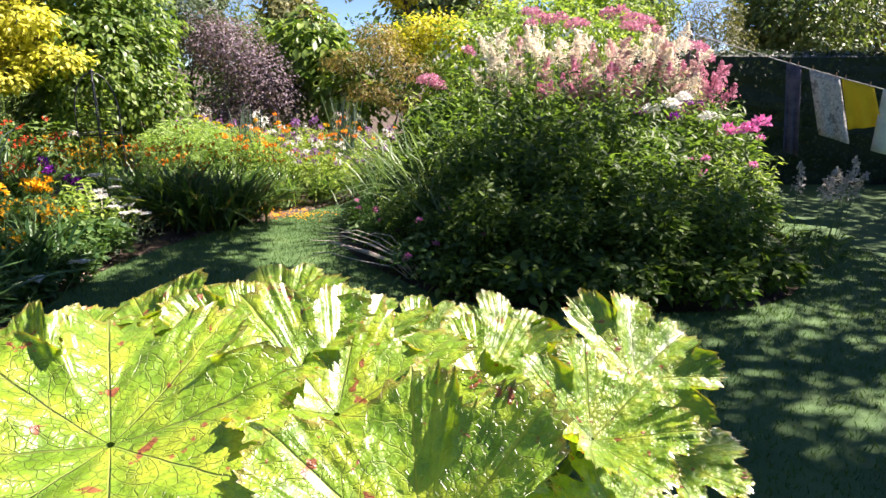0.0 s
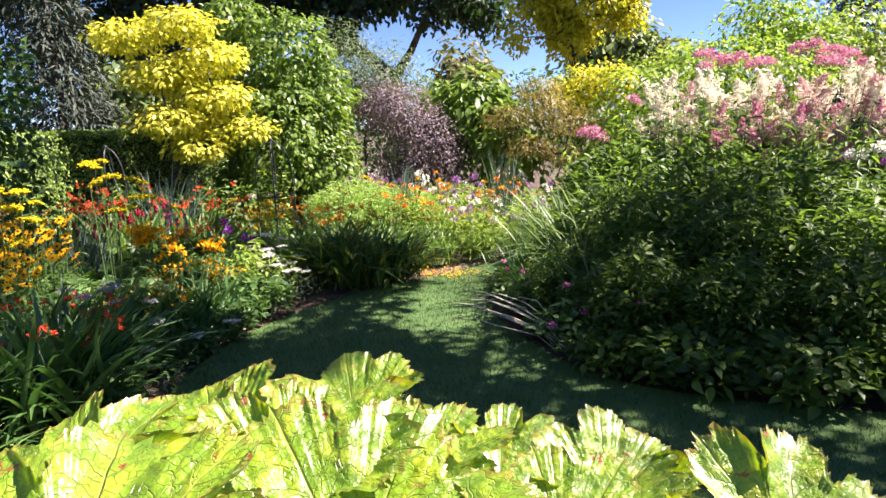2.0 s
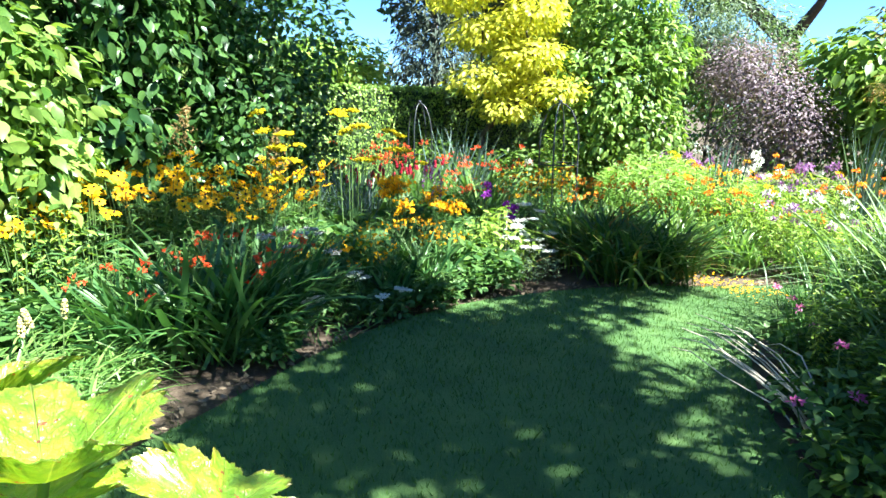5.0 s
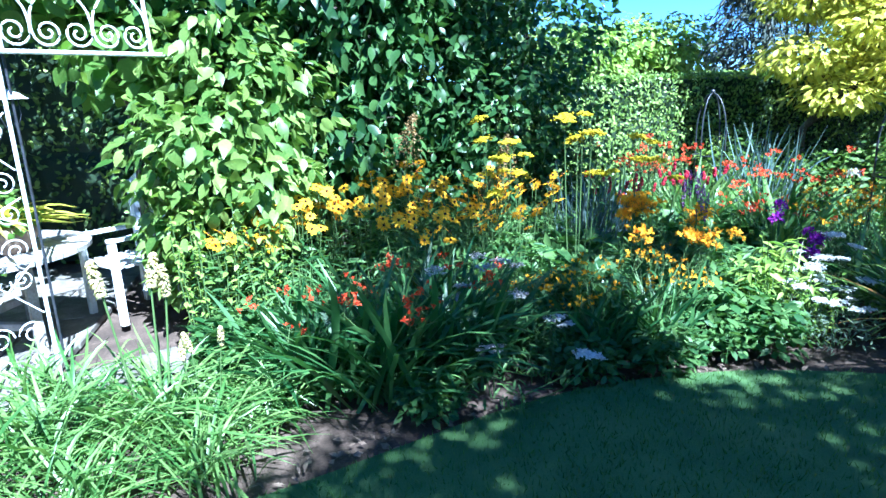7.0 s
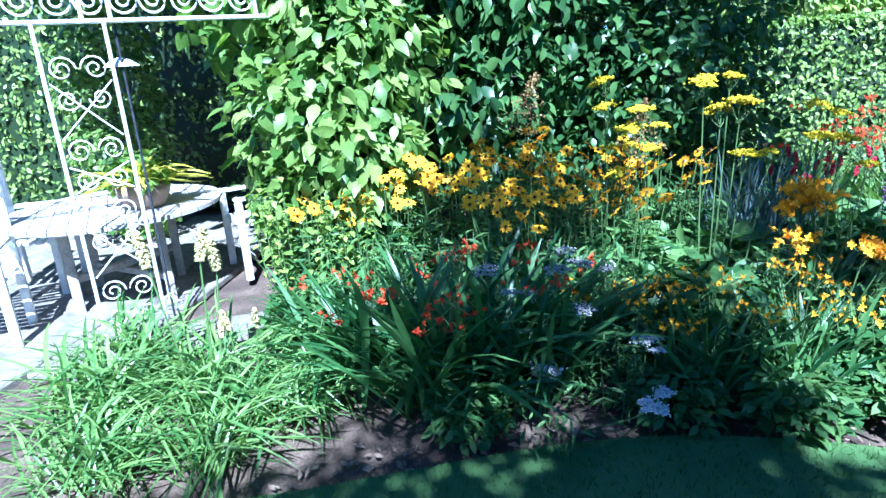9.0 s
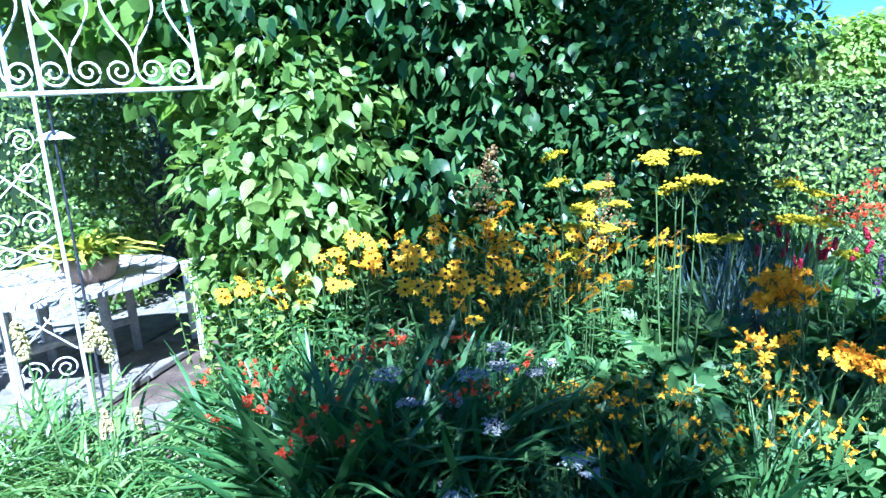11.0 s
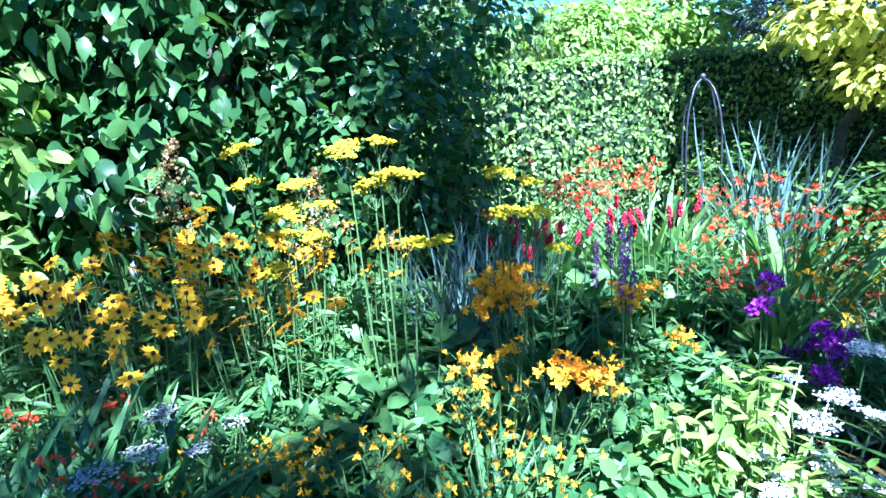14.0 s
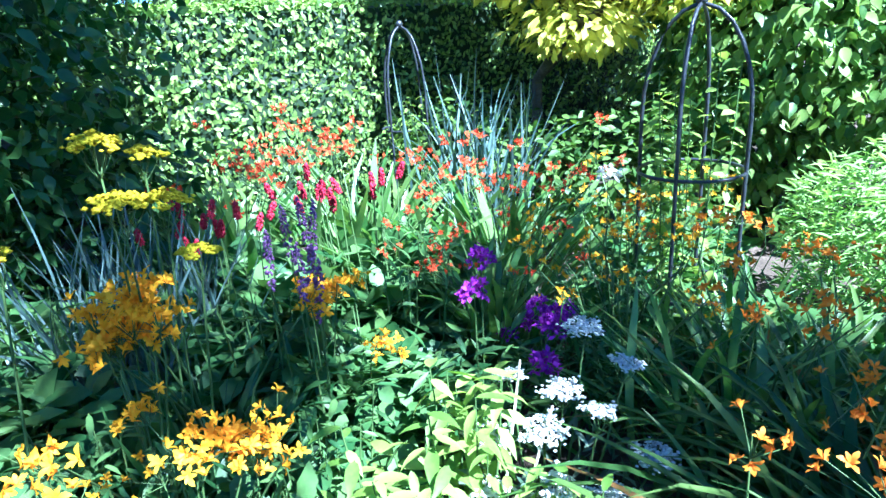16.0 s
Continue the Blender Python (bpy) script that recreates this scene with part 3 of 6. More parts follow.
def herb_leaves(n, radius, height, size, shape=SLIM, low=0.05, fill=1.0):
    """Leafy stems filling a rounded clump."""
    ang, rr = RNG.uniform(0, 2 * np.pi, n), radius * np.sqrt(RNG.random(n))
    z = low + (height - low) * RNG.random(n) ** 0.7 * (1 - 0.35 * (rr / radius) ** 2)
    p = np.stack([rr * np.cos(ang), rr * np.sin(ang), z], -1)
    out = np.stack([np.cos(ang), np.sin(ang), 0 * ang], -1)
    tip = out + RNG.normal(size=(n, 3)) * 0.8 + (0, 0, 0.15)
    return soup(shape, frames_of(RNG.normal(size=(n, 3)) * 0.5 + (0, 0, 1), tip, size * RNG.uniform(0.6, 1.3, n)), p)


def head_daisy(radius=0.042, petals=11):
    a = np.linspace(0, 2 * np.pi, petals, endpoint=False) + RNG.normal(size=petals) * 0.08
    tip = np.stack([np.cos(a), np.sin(a), -0.22 + RNG.normal(size=petals) * 0.1], -1)
    wide = (PETAL[0] * (1.25, 1, 1), PETAL[1])
    v, f = soup(wide, frames_of(np.tile((0, 0, 1.0), (petals, 1)), tip, radius * RNG.uniform(0.88, 1.1, petals)), np.stack([np.cos(a), np.sin(a), 0 * a], -1) * radius * 0.12)
    return mesh_of("flower_head", v, f, M["yellow"])


def cone_mesh(r=0.0085, h=0.011):
    bm = bmesh.new()
    bmesh.ops.create_uvsphere(bm, u_segments=8, v_segments=5, radius=1)
    bmesh.ops.scale(bm, verts=bm.verts, vec=(r, r, h))
    bmesh.ops.translate(bm, verts=bm.verts, vec=(0, 0, h * 0.35))
    me = bpy.data.meshes.new("cone")
    bm.to_mesh(me)
    bm.free()
    me.materials.append(M["cone"])
    return me


DAISIES = [head_daisy(0.043, 11), head_daisy(0.037, 10), head_daisy(0.046, 12)]
CONE = cone_mesh()


def rudbeckia(heads, radius, height):
    root = thing("rudbeckia", "clump of bright yellow black-eyed coneflowers on leafy stems", "flower", "coneflower drift")
    stems = []
    for h in range(heads):
        a, r = RNG.uniform(0, 6.28), radius * math.sqrt(RNG.random())
        z = height * RNG.uniform(0.84, 1.1)
        p = np.array((r * math.cos(a), r * math.sin(a), z))
        stems.append(tube([(p[0] * 0.45, p[1] * 0.45, 0), (p[0] * 0.8, p[1] * 0.8, z * 0.55), p], [0.004, 0.0032, 0.0022], 4))
        head = part("flower_head", DAISIES[h % 3], root, at=Matrix.Translation(p) @ pose(0, 0, 0, RNG.normal() * 20 - 4, RNG.normal() * 20 + 34, 0) @ pose(0, 0, 0, 0, 0, RNG.uniform(0, 360)))
        part("cone", CONE, head, "near-black seed cone")
    for st in stems:
        part("stem", mesh_of("stem", *st, M["stem"]), root)
    part("foliage", mesh_of("foliage", *herb_leaves(520, radius * 1.1, height * 0.86, 0.11), M["herb"]), root, kind="stuff")
    return root


FUNNEL = (np.array([[-0.05, 0, 0], [0.05, 0, 0], [-0.16, 0.4, 0.1], [0, 0.4, 0.06], [0.16, 0.4, 0.1], [-0.2, 0.72, 0.1], [0, 0.74, 0.08], [0.2, 0.72, 0.1], [-0.05, 1.0, -0.1], [0.06, 0.98, -0.08]], float),
          np.array([[0, 3, 2], [0, 1, 3], [1, 4, 3], [2, 3, 6], [2, 6, 5], [3, 4, 6], [4, 7, 6], [5, 6, 8], [6, 9, 8], [6, 7, 9]]))


def floret_mesh(petal, mat, petals=6):
    """One open funnel-shaped flower with broad outer and narrow inner petals, facing up."""
    a = np.linspace(0, 2 * np.pi, petals, endpoint=False) + RNG.normal(size=petals) * 0.12
    rise = np.where(np.arange(petals) % 2, 1.15, 0.6) + RNG.normal(size=petals) * 0.15
    tips = np.stack([np.cos(a), np.sin(a), rise], -1)
    inward = np.stack([-np.cos(a), -np.sin(a), 1.0 / np.maximum(rise, 0.3)], -1)
    size = petal * 1.25 * np.where(np.arange(petals) % 2, 0.9, 1.1) * RNG.uniform(0.85, 1.15, petals)
    v, f = soup(FUNNEL, frames_of(inward, tips, size), np.zeros((petals, 3)))
    return mesh_of("floret", v, f, M[mat])


def floret_spray(n, spread, petal, mat, petals=6, length=0.25):
    """A branching stalk, base at the origin, and the places of its single flowers."""
    kinds = [floret_mesh(petal, mat, petals) for _ in range(2)]
    sv, held = [stalk((0, 0, 0), (0.02, 0, length), 0.0025, 0.0016)], []
    for k in range(n):
        p = np.array((RNG.normal() * spread, RNG.normal() * spread, length * RNG.uniform(0.75, 1.1)))
        sv.append(stalk((0.015, 0, length * 0.6), p, 0.0014, 0.001, n=3, sides=3))
        held.append((kinds[k % 2], pose(p[0], p[1], p[2], RNG.normal() * 48, RNG.normal() * 48 + 20, RNG.uniform(0, 360))))
    return mesh_of("flower_spray", *joined(*sv), M["stem"]), held


def sword_clump(name, label, category, n, length, width, lean, droop, mat, flowers=(), group="", spread=0.07):
    """Strap-leaved clump; flowers: (mesh pair, x, y, z) sprays held on arching stalks."""
    root = thing(name, label, category, group)
    part("leaves", mesh_of("leaves", *straps(n, length, width, lean, droop, spread), M[mat]), root, kind="stuff")
    stems = []
    for (small, held), x, y, z in flowers:
        stems.append(tube([(x * 0.1, y * 0.1, 0), (x * 0.5, y * 0.5, z * 0.7), (x, y, z)], [0.005, 0.004, 0.0028], 4))
        spray = part("flower_spray", small, root, at=pose(x, y, z - 0.02, RNG.normal() * 14, RNG.normal() * 14, RNG.uniform(0, 360)))
        for me, m in held:
            part("floret", me, spray, at=m)
    for st in stems:
        part("stem", mesh_of("stem", *st, M["stem"]), root)
    return root


def umbel(mat, radius, rays=9, florets=13, bud=0.006, dome=0.12, length=0.12, tiers=1):
    """Flat-topped head of tiny florets on spreading rays."""
    pts, sv = [], []
    for t in range(tiers):
        z0 = -0.11 * t
        for k in range(rays):
            r, a = radius * math.sqrt((k + 0.4) / rays), k * 2.4 + t
            c = np.array((r * math.cos(a), r * math.sin(a), length - dome * r * r / radius + z0))
            if t:
                c[:2] *= 1.5
            sv.append(stalk((0, 0, z0 - 0.02), c, 0.0016, 0.0009, sag=0.01, n=4, sides=3))
            q = RNG.normal(size=(florets, 3)) * (radius * 0.17, radius * 0.17, radius * 0.09) + c
            pts.append(q)
    p = np.concatenate(pts)
    turns = np.eye(3)[None] * (bud * RNG.uniform(0.7, 1.3, len(p)))[:, None, None] * np.array((1, 1, 0.6))[:, None]
    return mesh_of("flower_head", *soup(BUD, turns, p), M[mat]), mesh_of("flower_stalk", *joined(*sv), M["stem"])


def umbel_plant(name, label, category, heads, kinds, foliage, mat="herb", group="", leaf=0.07):
    """Stems with umbels at the given (x, y, z), and low leaves."""
    root = thing(name, label, category, group)
    stems = []
    for k, (x, y, z) in enumerate(heads):
        head, rays = kinds[k % len(kinds)]
        stems.append(tube([(x * 0.3, y * 0.3, 0), (x * 0.75, y * 0.75, z * 0.5), (x, y, z)], [0.005, 0.004, 0.003], 5))
        h = part("flower_head", head, root, at=pose(x, y, z, RNG.normal() * 9, RNG.normal() * 9, RNG.uniform(0, 360)))
        part("flower_stalk", rays, h, kind="stuff")
    for st in stems:
        part("stem", mesh_of("stem", *st, M["stem"]), root)
    if foliage:
        part("foliage", mesh_of("foliage", *herb_leaves(foliage[0], foliage[1], foliage[2], leaf), M[mat]), root, kind="stuff")
    return root


def spike(mat, length, radius, n, bud):
    """Upright spike or poker of packed florets."""
    t = RNG.random(n)
    a = RNG.uniform(0, 2 * np.pi, n)
    r = radius * np.sin(np.clip(t * 0.9 + 0.1, 0, 1) * np.pi) ** 0.5
    p = np.stack([r * np.cos(a), r * np.sin(a), t * length], -1)
    d = np.stack([np.cos(a), np.sin(a), 0 * a - 0.6], -1)
    return mesh_of("flower_spike", *soup((BUD[0] * (0.6, 1.3, 0.6), BUD[1]), frames_of(np.cross(d, (0.2, 0.1, 1)), d, bud * RNG.uniform(0.7, 1.3, n)), p), M[mat])


def plume(mat, height, radius, n, bud, power=1.0):
    """Cone-shaped airy panicle of uneven side branches round a nodding axis."""
    t = RNG.random(n) ** 0.8
    branch = (t * 9).astype(int) * 3 + RNG.integers(0, 3, n)
    a = branch * 2.4 + RNG.normal(size=n) * 0.35
    reach = (0.45 + 0.75 * np.abs(np.sin(branch * 12.9))) * RNG.random(n) ** 0.6
    r = radius * 1.25 * (1 - t) ** power * reach + 0.004
    p = np.stack([r * np.cos(a) + 0.16 * height * t**2, r * np.sin(a), t * height + 0.4 * r], -1)
    return mesh_of("flower_plume", *soup((CHIP[0] * (1, 1, 1), CHIP[1]), frames_of(RNG.normal(size=(n, 3)), RNG.normal(size=(n, 3)) + (0, 0, 0.5), bud * RNG.uniform(0.6, 1.4, n)), p), M[mat])


def dome(mat, radius, n, bud, flat=0.45):
    """Fluffy domed flower head."""
    d = ball_dirs(n)
    d[:, 2] = np.abs(d[:, 2])
    p = d * (radius * RNG.uniform(0.65, 1.05, n))[:, None] * (1, 1, flat)
    return mesh_of("flower_head", *soup(CHIP, frames_of(RNG.normal(size=(n, 3)) + d, d + RNG.normal(size=(n, 3)) * 0.6, bud * RNG.uniform(0.7, 1.4, n)), p), M[mat])


def stem_plant(name, label, category, heads, foliage, mat, part_name="flower_head", leaf=0.1, shape=SLIM, group="", tilt=10, stem_r=0.005):
    """Leafy plant with one flower (a mesh) on each stem at x, y, z."""
    root = thing(name, label, category, group)
    stems = []
    for me, x, y, z in heads:
        stems.append(tube([(x * 0.55, y * 0.55, 0), (x * 0.85, y * 0.85, z * 0.5), (x, y, z + 0.01)], [stem_r, stem_r * 0.8, stem_r * 0.5], 4))
        part(part_name, me, root, at=pose(x, y, z, RNG.normal() * tilt, RNG.normal() * tilt, RNG.uniform(0, 360)))
    for st in stems:
        part("stem", mesh_of("stem", *st, M["stem"]), root)
    if foliage:
        part("foliage", mesh_of("foliage", *herb_leaves(*foliage, leaf, shape), M[mat]), root, kind="stuff")
    return root


def ring_spots(n, radius, z, jitter=0.08, height=0.2):
    a, r = RNG.uniform(0, 6.28, n), radius * np.sqrt(RNG.random(n))
    return [(float(r[k] * math.cos(a[k])), float(r[k] * math.sin(a[k])), float(z * (1 + RNG.uniform(-height, height * 0.5)))) for k in range(n)]


def place(root, spots):
    """Sets the thing at the first (x, y, turn, size) and copies at the rest."""
    x, y, turn, s = spots[0]
    root.scale = (s, s, s)
    root.matrix_basis = spot(x, y, turn) @ Matrix.Diagonal((s, s, s, 1))
    for x, y, turn, s in spots[1:]:
        c = copy_thing(root, spot(x, y, turn))
        c.scale = (s, s, s)


def leafy_stems(name, label, category, n, radius, height, leaf, mat, group="", shape=SLIM):
    """Upright stems each clothed in alternate leaves, as a perennial before or after flowering."""
    root = thing(name, label, category, group)
    stems, pos, tips = [], [], []
    for x, y, z in ring_spots(n, radius, height, height=0.22):
        foot, head = np.array((x * 0.6, y * 0.6, 0.0)), np.array((x, y, z))
        stems.append(tube([foot, foot * 0.4 + head * 0.6 + (0.01, 0, 0), head], [0.0045, 0.0035, 0.002], 4))
        k = int(z / 0.035)
        t = np.linspace(0.15, 1.0, k)[:, None]
        a = np.arange(k) * 2.4 + RNG.uniform(0, 6)
        pos.append(foot * (1 - t) + head * t)
        tips.append(np.stack([np.cos(a), np.sin(a), RNG.normal(size=k) * 0.25 + 0.1], -1))
    p, d = np.concatenate(pos), np.concatenate(tips)
    m = len(p)
    for st in stems:
        part("stem", mesh_of("stem", *st, M["stem"]), root)
    part("foliage", mesh_of("foliage", *soup(shape, frames_of(np.array((0, 0, 1.0)) + d * 0.3 + RNG.normal(size=(m, 3)) * 0.25, d, leaf * RNG.uniform(0.6, 1.25, m)), p), M[mat]), root, kind="stuff")
    return root


# ---- giant-leaved plant in the foreground ----
def giant_leaf_mesh(radius, cup, lobes=9, seed=0):
    """Round lobed leaf with toothed rim, funnel-shaped; u counts ribs, v runs to the rim."""
    r = np.random.default_rng(seed)
    na, nr = lobes * 48, 16
    a = np.linspace(0, 2 * np.pi, na, endpoint=False)
    u = a / (2 * np.pi) * lobes
    fr = np.abs((u % 1) - 0.5) * 2  # 0 at the rib, 1 in the notch
    depth = r.uniform(0.26, 0.52, lobes)[((u + 0.5).astype(int)) % lobes]
    rim = 1 - depth * fr**3 + 0.07 * (np.abs((a * lobes * 3.0 / np.pi) % 1 - 0.5) * 2 - 0.5) + 0.045 * (np.abs((a * lobes * 8.0 / np.pi) % 1 - 0.5) * 2 - 0.5) * r.uniform(0.3, 1.6, na // 4).repeat(4) + 0.012 * r.normal(size=na)
    rim *= 1 + 0.1 * np.sin(a + r.uniform(0, 6)) + 0.06 * np.sin(2 * a + r.uniform(0, 6))
    s = np.linspace(0.02, 1, nr)[:, None]
    rad = radius * s * (1 - s**2 * (1 - rim[None]))
    pleat = (0.034 if cup < 0.7 else 0.012) * radius * np.cos(2 * np.pi * u)[None] * s**1.2
    wave = 0.1 * radius * s**2 * np.sin(a * 3 + r.uniform(0, 6))[None] + 0.06 * radius * s**3 * np.sin(a * 7 + r.uniform(0, 6))[None] + 0.01 * radius * s**2 * np.sin(a * 17 + 9 * s + r.uniform(0, 6)) + 0.012 * radius * np.sin(s * 30 - 6 * fr[None]) * s
    z = cup * radius * s**1.4 + pleat + wave - 0.25 * cup * radius * s**4
    v = np.stack([rad * np.cos(a), rad * np.sin(a), z], -1).reshape(-1, 3)
    i, j = np.meshgrid(np.arange(nr - 1), np.arange(na), indexing="ij")
    k = (j + 1) % na
    f = np.stack([i * na + j, i * na + k, (i + 1) * na + k, (i + 1) * na + j], -1).reshape(-1, 4)[:, ::-1]
    me = mesh_of("leaf", v, f, M["bigleaf"])
    uv = me.uv_layers.new(name="UVMap")
    li = np.zeros(len(me.loops), np.int32)
    me.loops.foreach_get("vertex_index", li)
    uu = u[li % na].copy()
    wrap = (li.reshape(-1, 4) % na)
    last = (wrap.max(1) == na - 1) & (wrap.min(1) == 0)
    fix = np.repeat(last, 4) & (li % na == 0)
    uu[fix] += lobes
    uv.data.foreach_set("uv", np.stack([uu, s[:, 0][li // na]], -1).astype(np.float32).ravel())
    return me


GIANT = [giant_leaf_mesh(1.0, c, l, s) for c, l, s in ((0.3, 8, 1), (0.5, 7, 2), (0.72, 6, 3), (0.15, 9, 4), (0.65, 7, 5))]
# x, y, z, radius, mesh, lean about x and y, turn
GIANT_LEAVES = [
    (-0.29, -0.79, 0.93, 0.33, 0, 10, 6, 0), (0.05, -0.60, 0.86, 0.28, 1, 12, 6, 60), (0.20, -1.0, 0.86, 0.26, 1, 22, -10, 110),
    (0.72, -0.42, 0.83, 0.2, 0, 30, 8, 200), (0.9, -0.26, 0.5, 0.19, 1, 26, 14, 40), (0.56, -0.62, 0.8, 0.17, 4, 20, 10, 120), (0.6, -0.72, 0.66, 0.16, 1, 14, 14, 40), (0.36, -0.46, 0.84, 0.18, 1, 8, 10, 140), (0.44, -0.25, 0.80, 0.17, 4, 6, 10, 230),
    (0.57, -0.08, 0.76, 0.11, 2, -20, 18, 20), (-0.17, 0.0, 0.81, 0.21, 2, -6, -4, 85), (-0.44, -0.2, 0.84, 0.23, 1, 4, -10, 250),
    (-0.15, -0.40, 0.86, 0.25, 4, 8, -4, 20), (0.07, -0.25, 0.84, 0.17, 1, 10, 0, 300), (0.22, -0.18, 0.80, 0.15, 4, 6, 12, 75),
    (-0.04, 0.24, 0.70, 0.17, 3, -24, 16, 10), (0.14, 0.1, 0.68, 0.15, 0, -10, 16, 130), (-0.60, -0.45, 0.86, 0.25, 0, 6, -10, 190),
    (-0.72, -0.8, 0.84, 0.26, 1, 6, -14, 330), (-0.62, -0.05, 0.76, 0.2, 4, -4, -16, 45), (-0.1, -0.78, 0.70, 0.3, 3, 6, 0, 170),
    (0.3, -0.72, 0.68, 0.26, 3, 8, 6, 15), (-0.5, -1.05, 0.74, 0.28, 3, 6, -6, 75), (0.1, -0.2, 0.62, 0.26, 3, 2, 4, 145),
    (-0.4, -0.05, 0.62, 0.26, 3, 0, -4, 15), (-0.85, -0.4, 0.66, 0.26, 0, 0, -16, 100), (-0.15, 0.1, 0.52, 0.22, 0, -14, 4, 210),
]
giant = thing("giant_rhubarb", "giant-leaved perennial with glossy lobed yellow-green leaves", "plant", at=(-0.15, -0.35, 0))
for x, y, z, r, k, lx, ly, turn in GIANT_LEAVES:
    x, y = x + 0.15, y + 0.35
    lf = part("leaf", GIANT[k], giant, at=pose(x, y, z, lx, ly, 0) @ pose(0, 0, 0, 0, 0, turn) @ Matrix.Scale(r, 4))
    st = part("leaf_stalk", mesh_of("leaf_stalk", *stalk((x * 0.35, y * 0.35, 0), (x, y, z), 0.016, 0.009, 0.04, 6, 7), M["stem"]), giant)

# ---- the coneflower bed ----
ruds = [rudbeckia(30, 0.33, 0.88), rudbeckia(28, 0.3, 0.92), rudbeckia(22, 0.3, 0.8)]
place(ruds[0], [(-3.5, 0.8, 0, 1.0), (-3.55, 1.7, 130, 1.0), (-3.65, 2.45, 250, 1.0)])
place(ruds[1], [(-3.55, 1.25, 0, 1.0), (-3.7, 2.05, 80, 1.0), (-3.95, 1.55, 200, 1.05)])
place(ruds[2], [(-3.15, 1.65, 0, 1.0), (-3.4, 0.5, 60, 0.95), (-3.25, 2.15, 190, 0.95)])

RED = [floret_spray(6, 0.045, 0.017, "red", 6, 0.1) for _ in range(3)]
ORG = [floret_spray(17, 0.042, 0.021, "orange", 6, 0.14) for _ in range(3)]
SMALL = [floret_spray(6, 0.035, 0.014, "orange", 6, 0.12) for _ in range(3)]
DEEP = [floret_spray(7, 0.05, 0.017, "orange_red", 6, 0.14) for _ in range(3)]


def sprays(kinds, n, radius, z, height=0.2):
    return [(kinds[k % len(kinds)], *p) for k, p in enumerate(ring_spots(n, radius, z, height=height))]


croc = sword_clump("montbretia", "dark green sword-leaved clump with small scarlet flowers", "flower", 190, (0.55, 1.0), 0.0155, (0.08, 0.75), (0.12, 0.5), "strap",
                   sprays(RED, 6, 0.42, 0.55), "montbretia clumps", 0.1)
place(croc, [(-2.38, 1.25, 0, 1.08), (-2.6, 0.85, 100, 0.9), (-2.7, 1.65, 220, 1.0), (-2.45, 1.6, 310, 0.85)])
pokers = sword_clump("red_hot_poker", "grassy light green clump with pale yellow pokers", "flower", 190, (0.45, 0.8), 0.008, (0.2, 1.0), (0.25, 0.7), "strap_lit", (), "poker clumps", 0.1)
POKER = spike("poker", 0.17, 0.02, 150, 0.012)
for x, y, z in ((0.1, -0.12, 0.74), (-0.05, 0.05, 0.72), (-0.1, 0.1, 0.66)):
    h = part("flower_spike", POKER, pokers, at=pose(x, y, z, RNG.normal() * 6, RNG.normal() * 6))
    part("stem", mesh_of("stem", *stalk((x * 0.4, y * 0.4, 0), (x, y, z + 0.02), 0.006, 0.005), M["stem"]), pokers)
place(pokers, [(-2.38, 0.1, 0, 1.0), (-2.3, 0.35, 140, 0.6)])
grassy = sword_clump("daylily_foliage", "arching light green grassy foliage clump without flowers", "plant", 150, (0.4, 0.8), 0.0095, (0.2, 1.0), (0.25, 0.75), "strap_lit", (), "grassy clumps", 0.12)
place(grassy, [(-2.2, -0.35, 0, 1.0), (-2.7, -0.5, 70, 0.9), (-1.95, 0.35, 160, 0.75), (-2.35, 0.6, 250, 0.7), (-1.8, -0.1, 300, 0.7)])

yellow_croc = sword_clump("yellow_montbretia", "upright sword-leaved clump with small amber flowers", "flower", 130, (0.35, 0.68), 0.011, (0.08, 0.6), (0.1, 0.45), "strap", sprays(SMALL, 13, 0.32, 0.42, 0.35), "amber montbretia", 0.1)
place(yellow_croc, [(-2.45, 2.45, 0, 1.0), (-2.5, 2.85, 120, 1.0), (-2.7, 2.15, 230, 0.8)])
lilies = sword_clump("orange_lily", "leafy clump with open golden-orange flower clusters", "flower", 70, (0.4, 0.65), 0.014, (0.08, 0.5), (0.1, 0.4), "strap", sprays(ORG, 7, 0.28, 0.66, 0.1), "orange lilies", 0.1)
place(lilies, [(-2.95, 3.05, 0, 1.0), (-3.2, 3.25, 110, 1.02), (-2.7, 3.1, 230, 0.85), (-3.2, 3.75, 30, 0.8)])

UY = [umbel("umbel_y", 0.06, 9, 22, 0.0085, 0.35, 0.09), umbel("umbel_y", 0.045, 7, 20, 0.008, 0.4, 0.07), umbel("umbel_y", 0.07, 11, 20, 0.009, 0.25, 0.1)]
place(umbel_plant("golden_valerian", "tall branching plant with flat acid-yellow flower heads", "flower",
                  [(0.0, -0.03, 1.3), (0.02, 0.06, 1.04), (0.0, 0.17, 1.12), (0.03, -0.02, 1.16), (0.05, 0.1, 0.96), (-0.04, 0.12, 1.02), (0.04, 0.2, 0.92), (0.02, 0.26, 1.06), (-0.05, 0.02, 0.9), (0.06, 0.05, 0.8)], UY, (220, 0.25, 0.7), group="golden valerian"),
      [(-3.5, 2.15, 0, 1.0)])
place(umbel_plant("golden_valerian", "tall plant with flat acid-yellow flower heads on forked stems", "flower",
                  [(0.0, -0.06, 1.3), (0.03, 0.05, 1.33), (0.05, 0.1, 1.18), (0.02, 0.02, 1.16), (0.06, 0.25, 0.96), (0.03, 0.14, 0.92)], UY, (120, 0.2, 0.5), group="golden valerian"),
      [(-3.1, 2.6, 0, 1.0)])
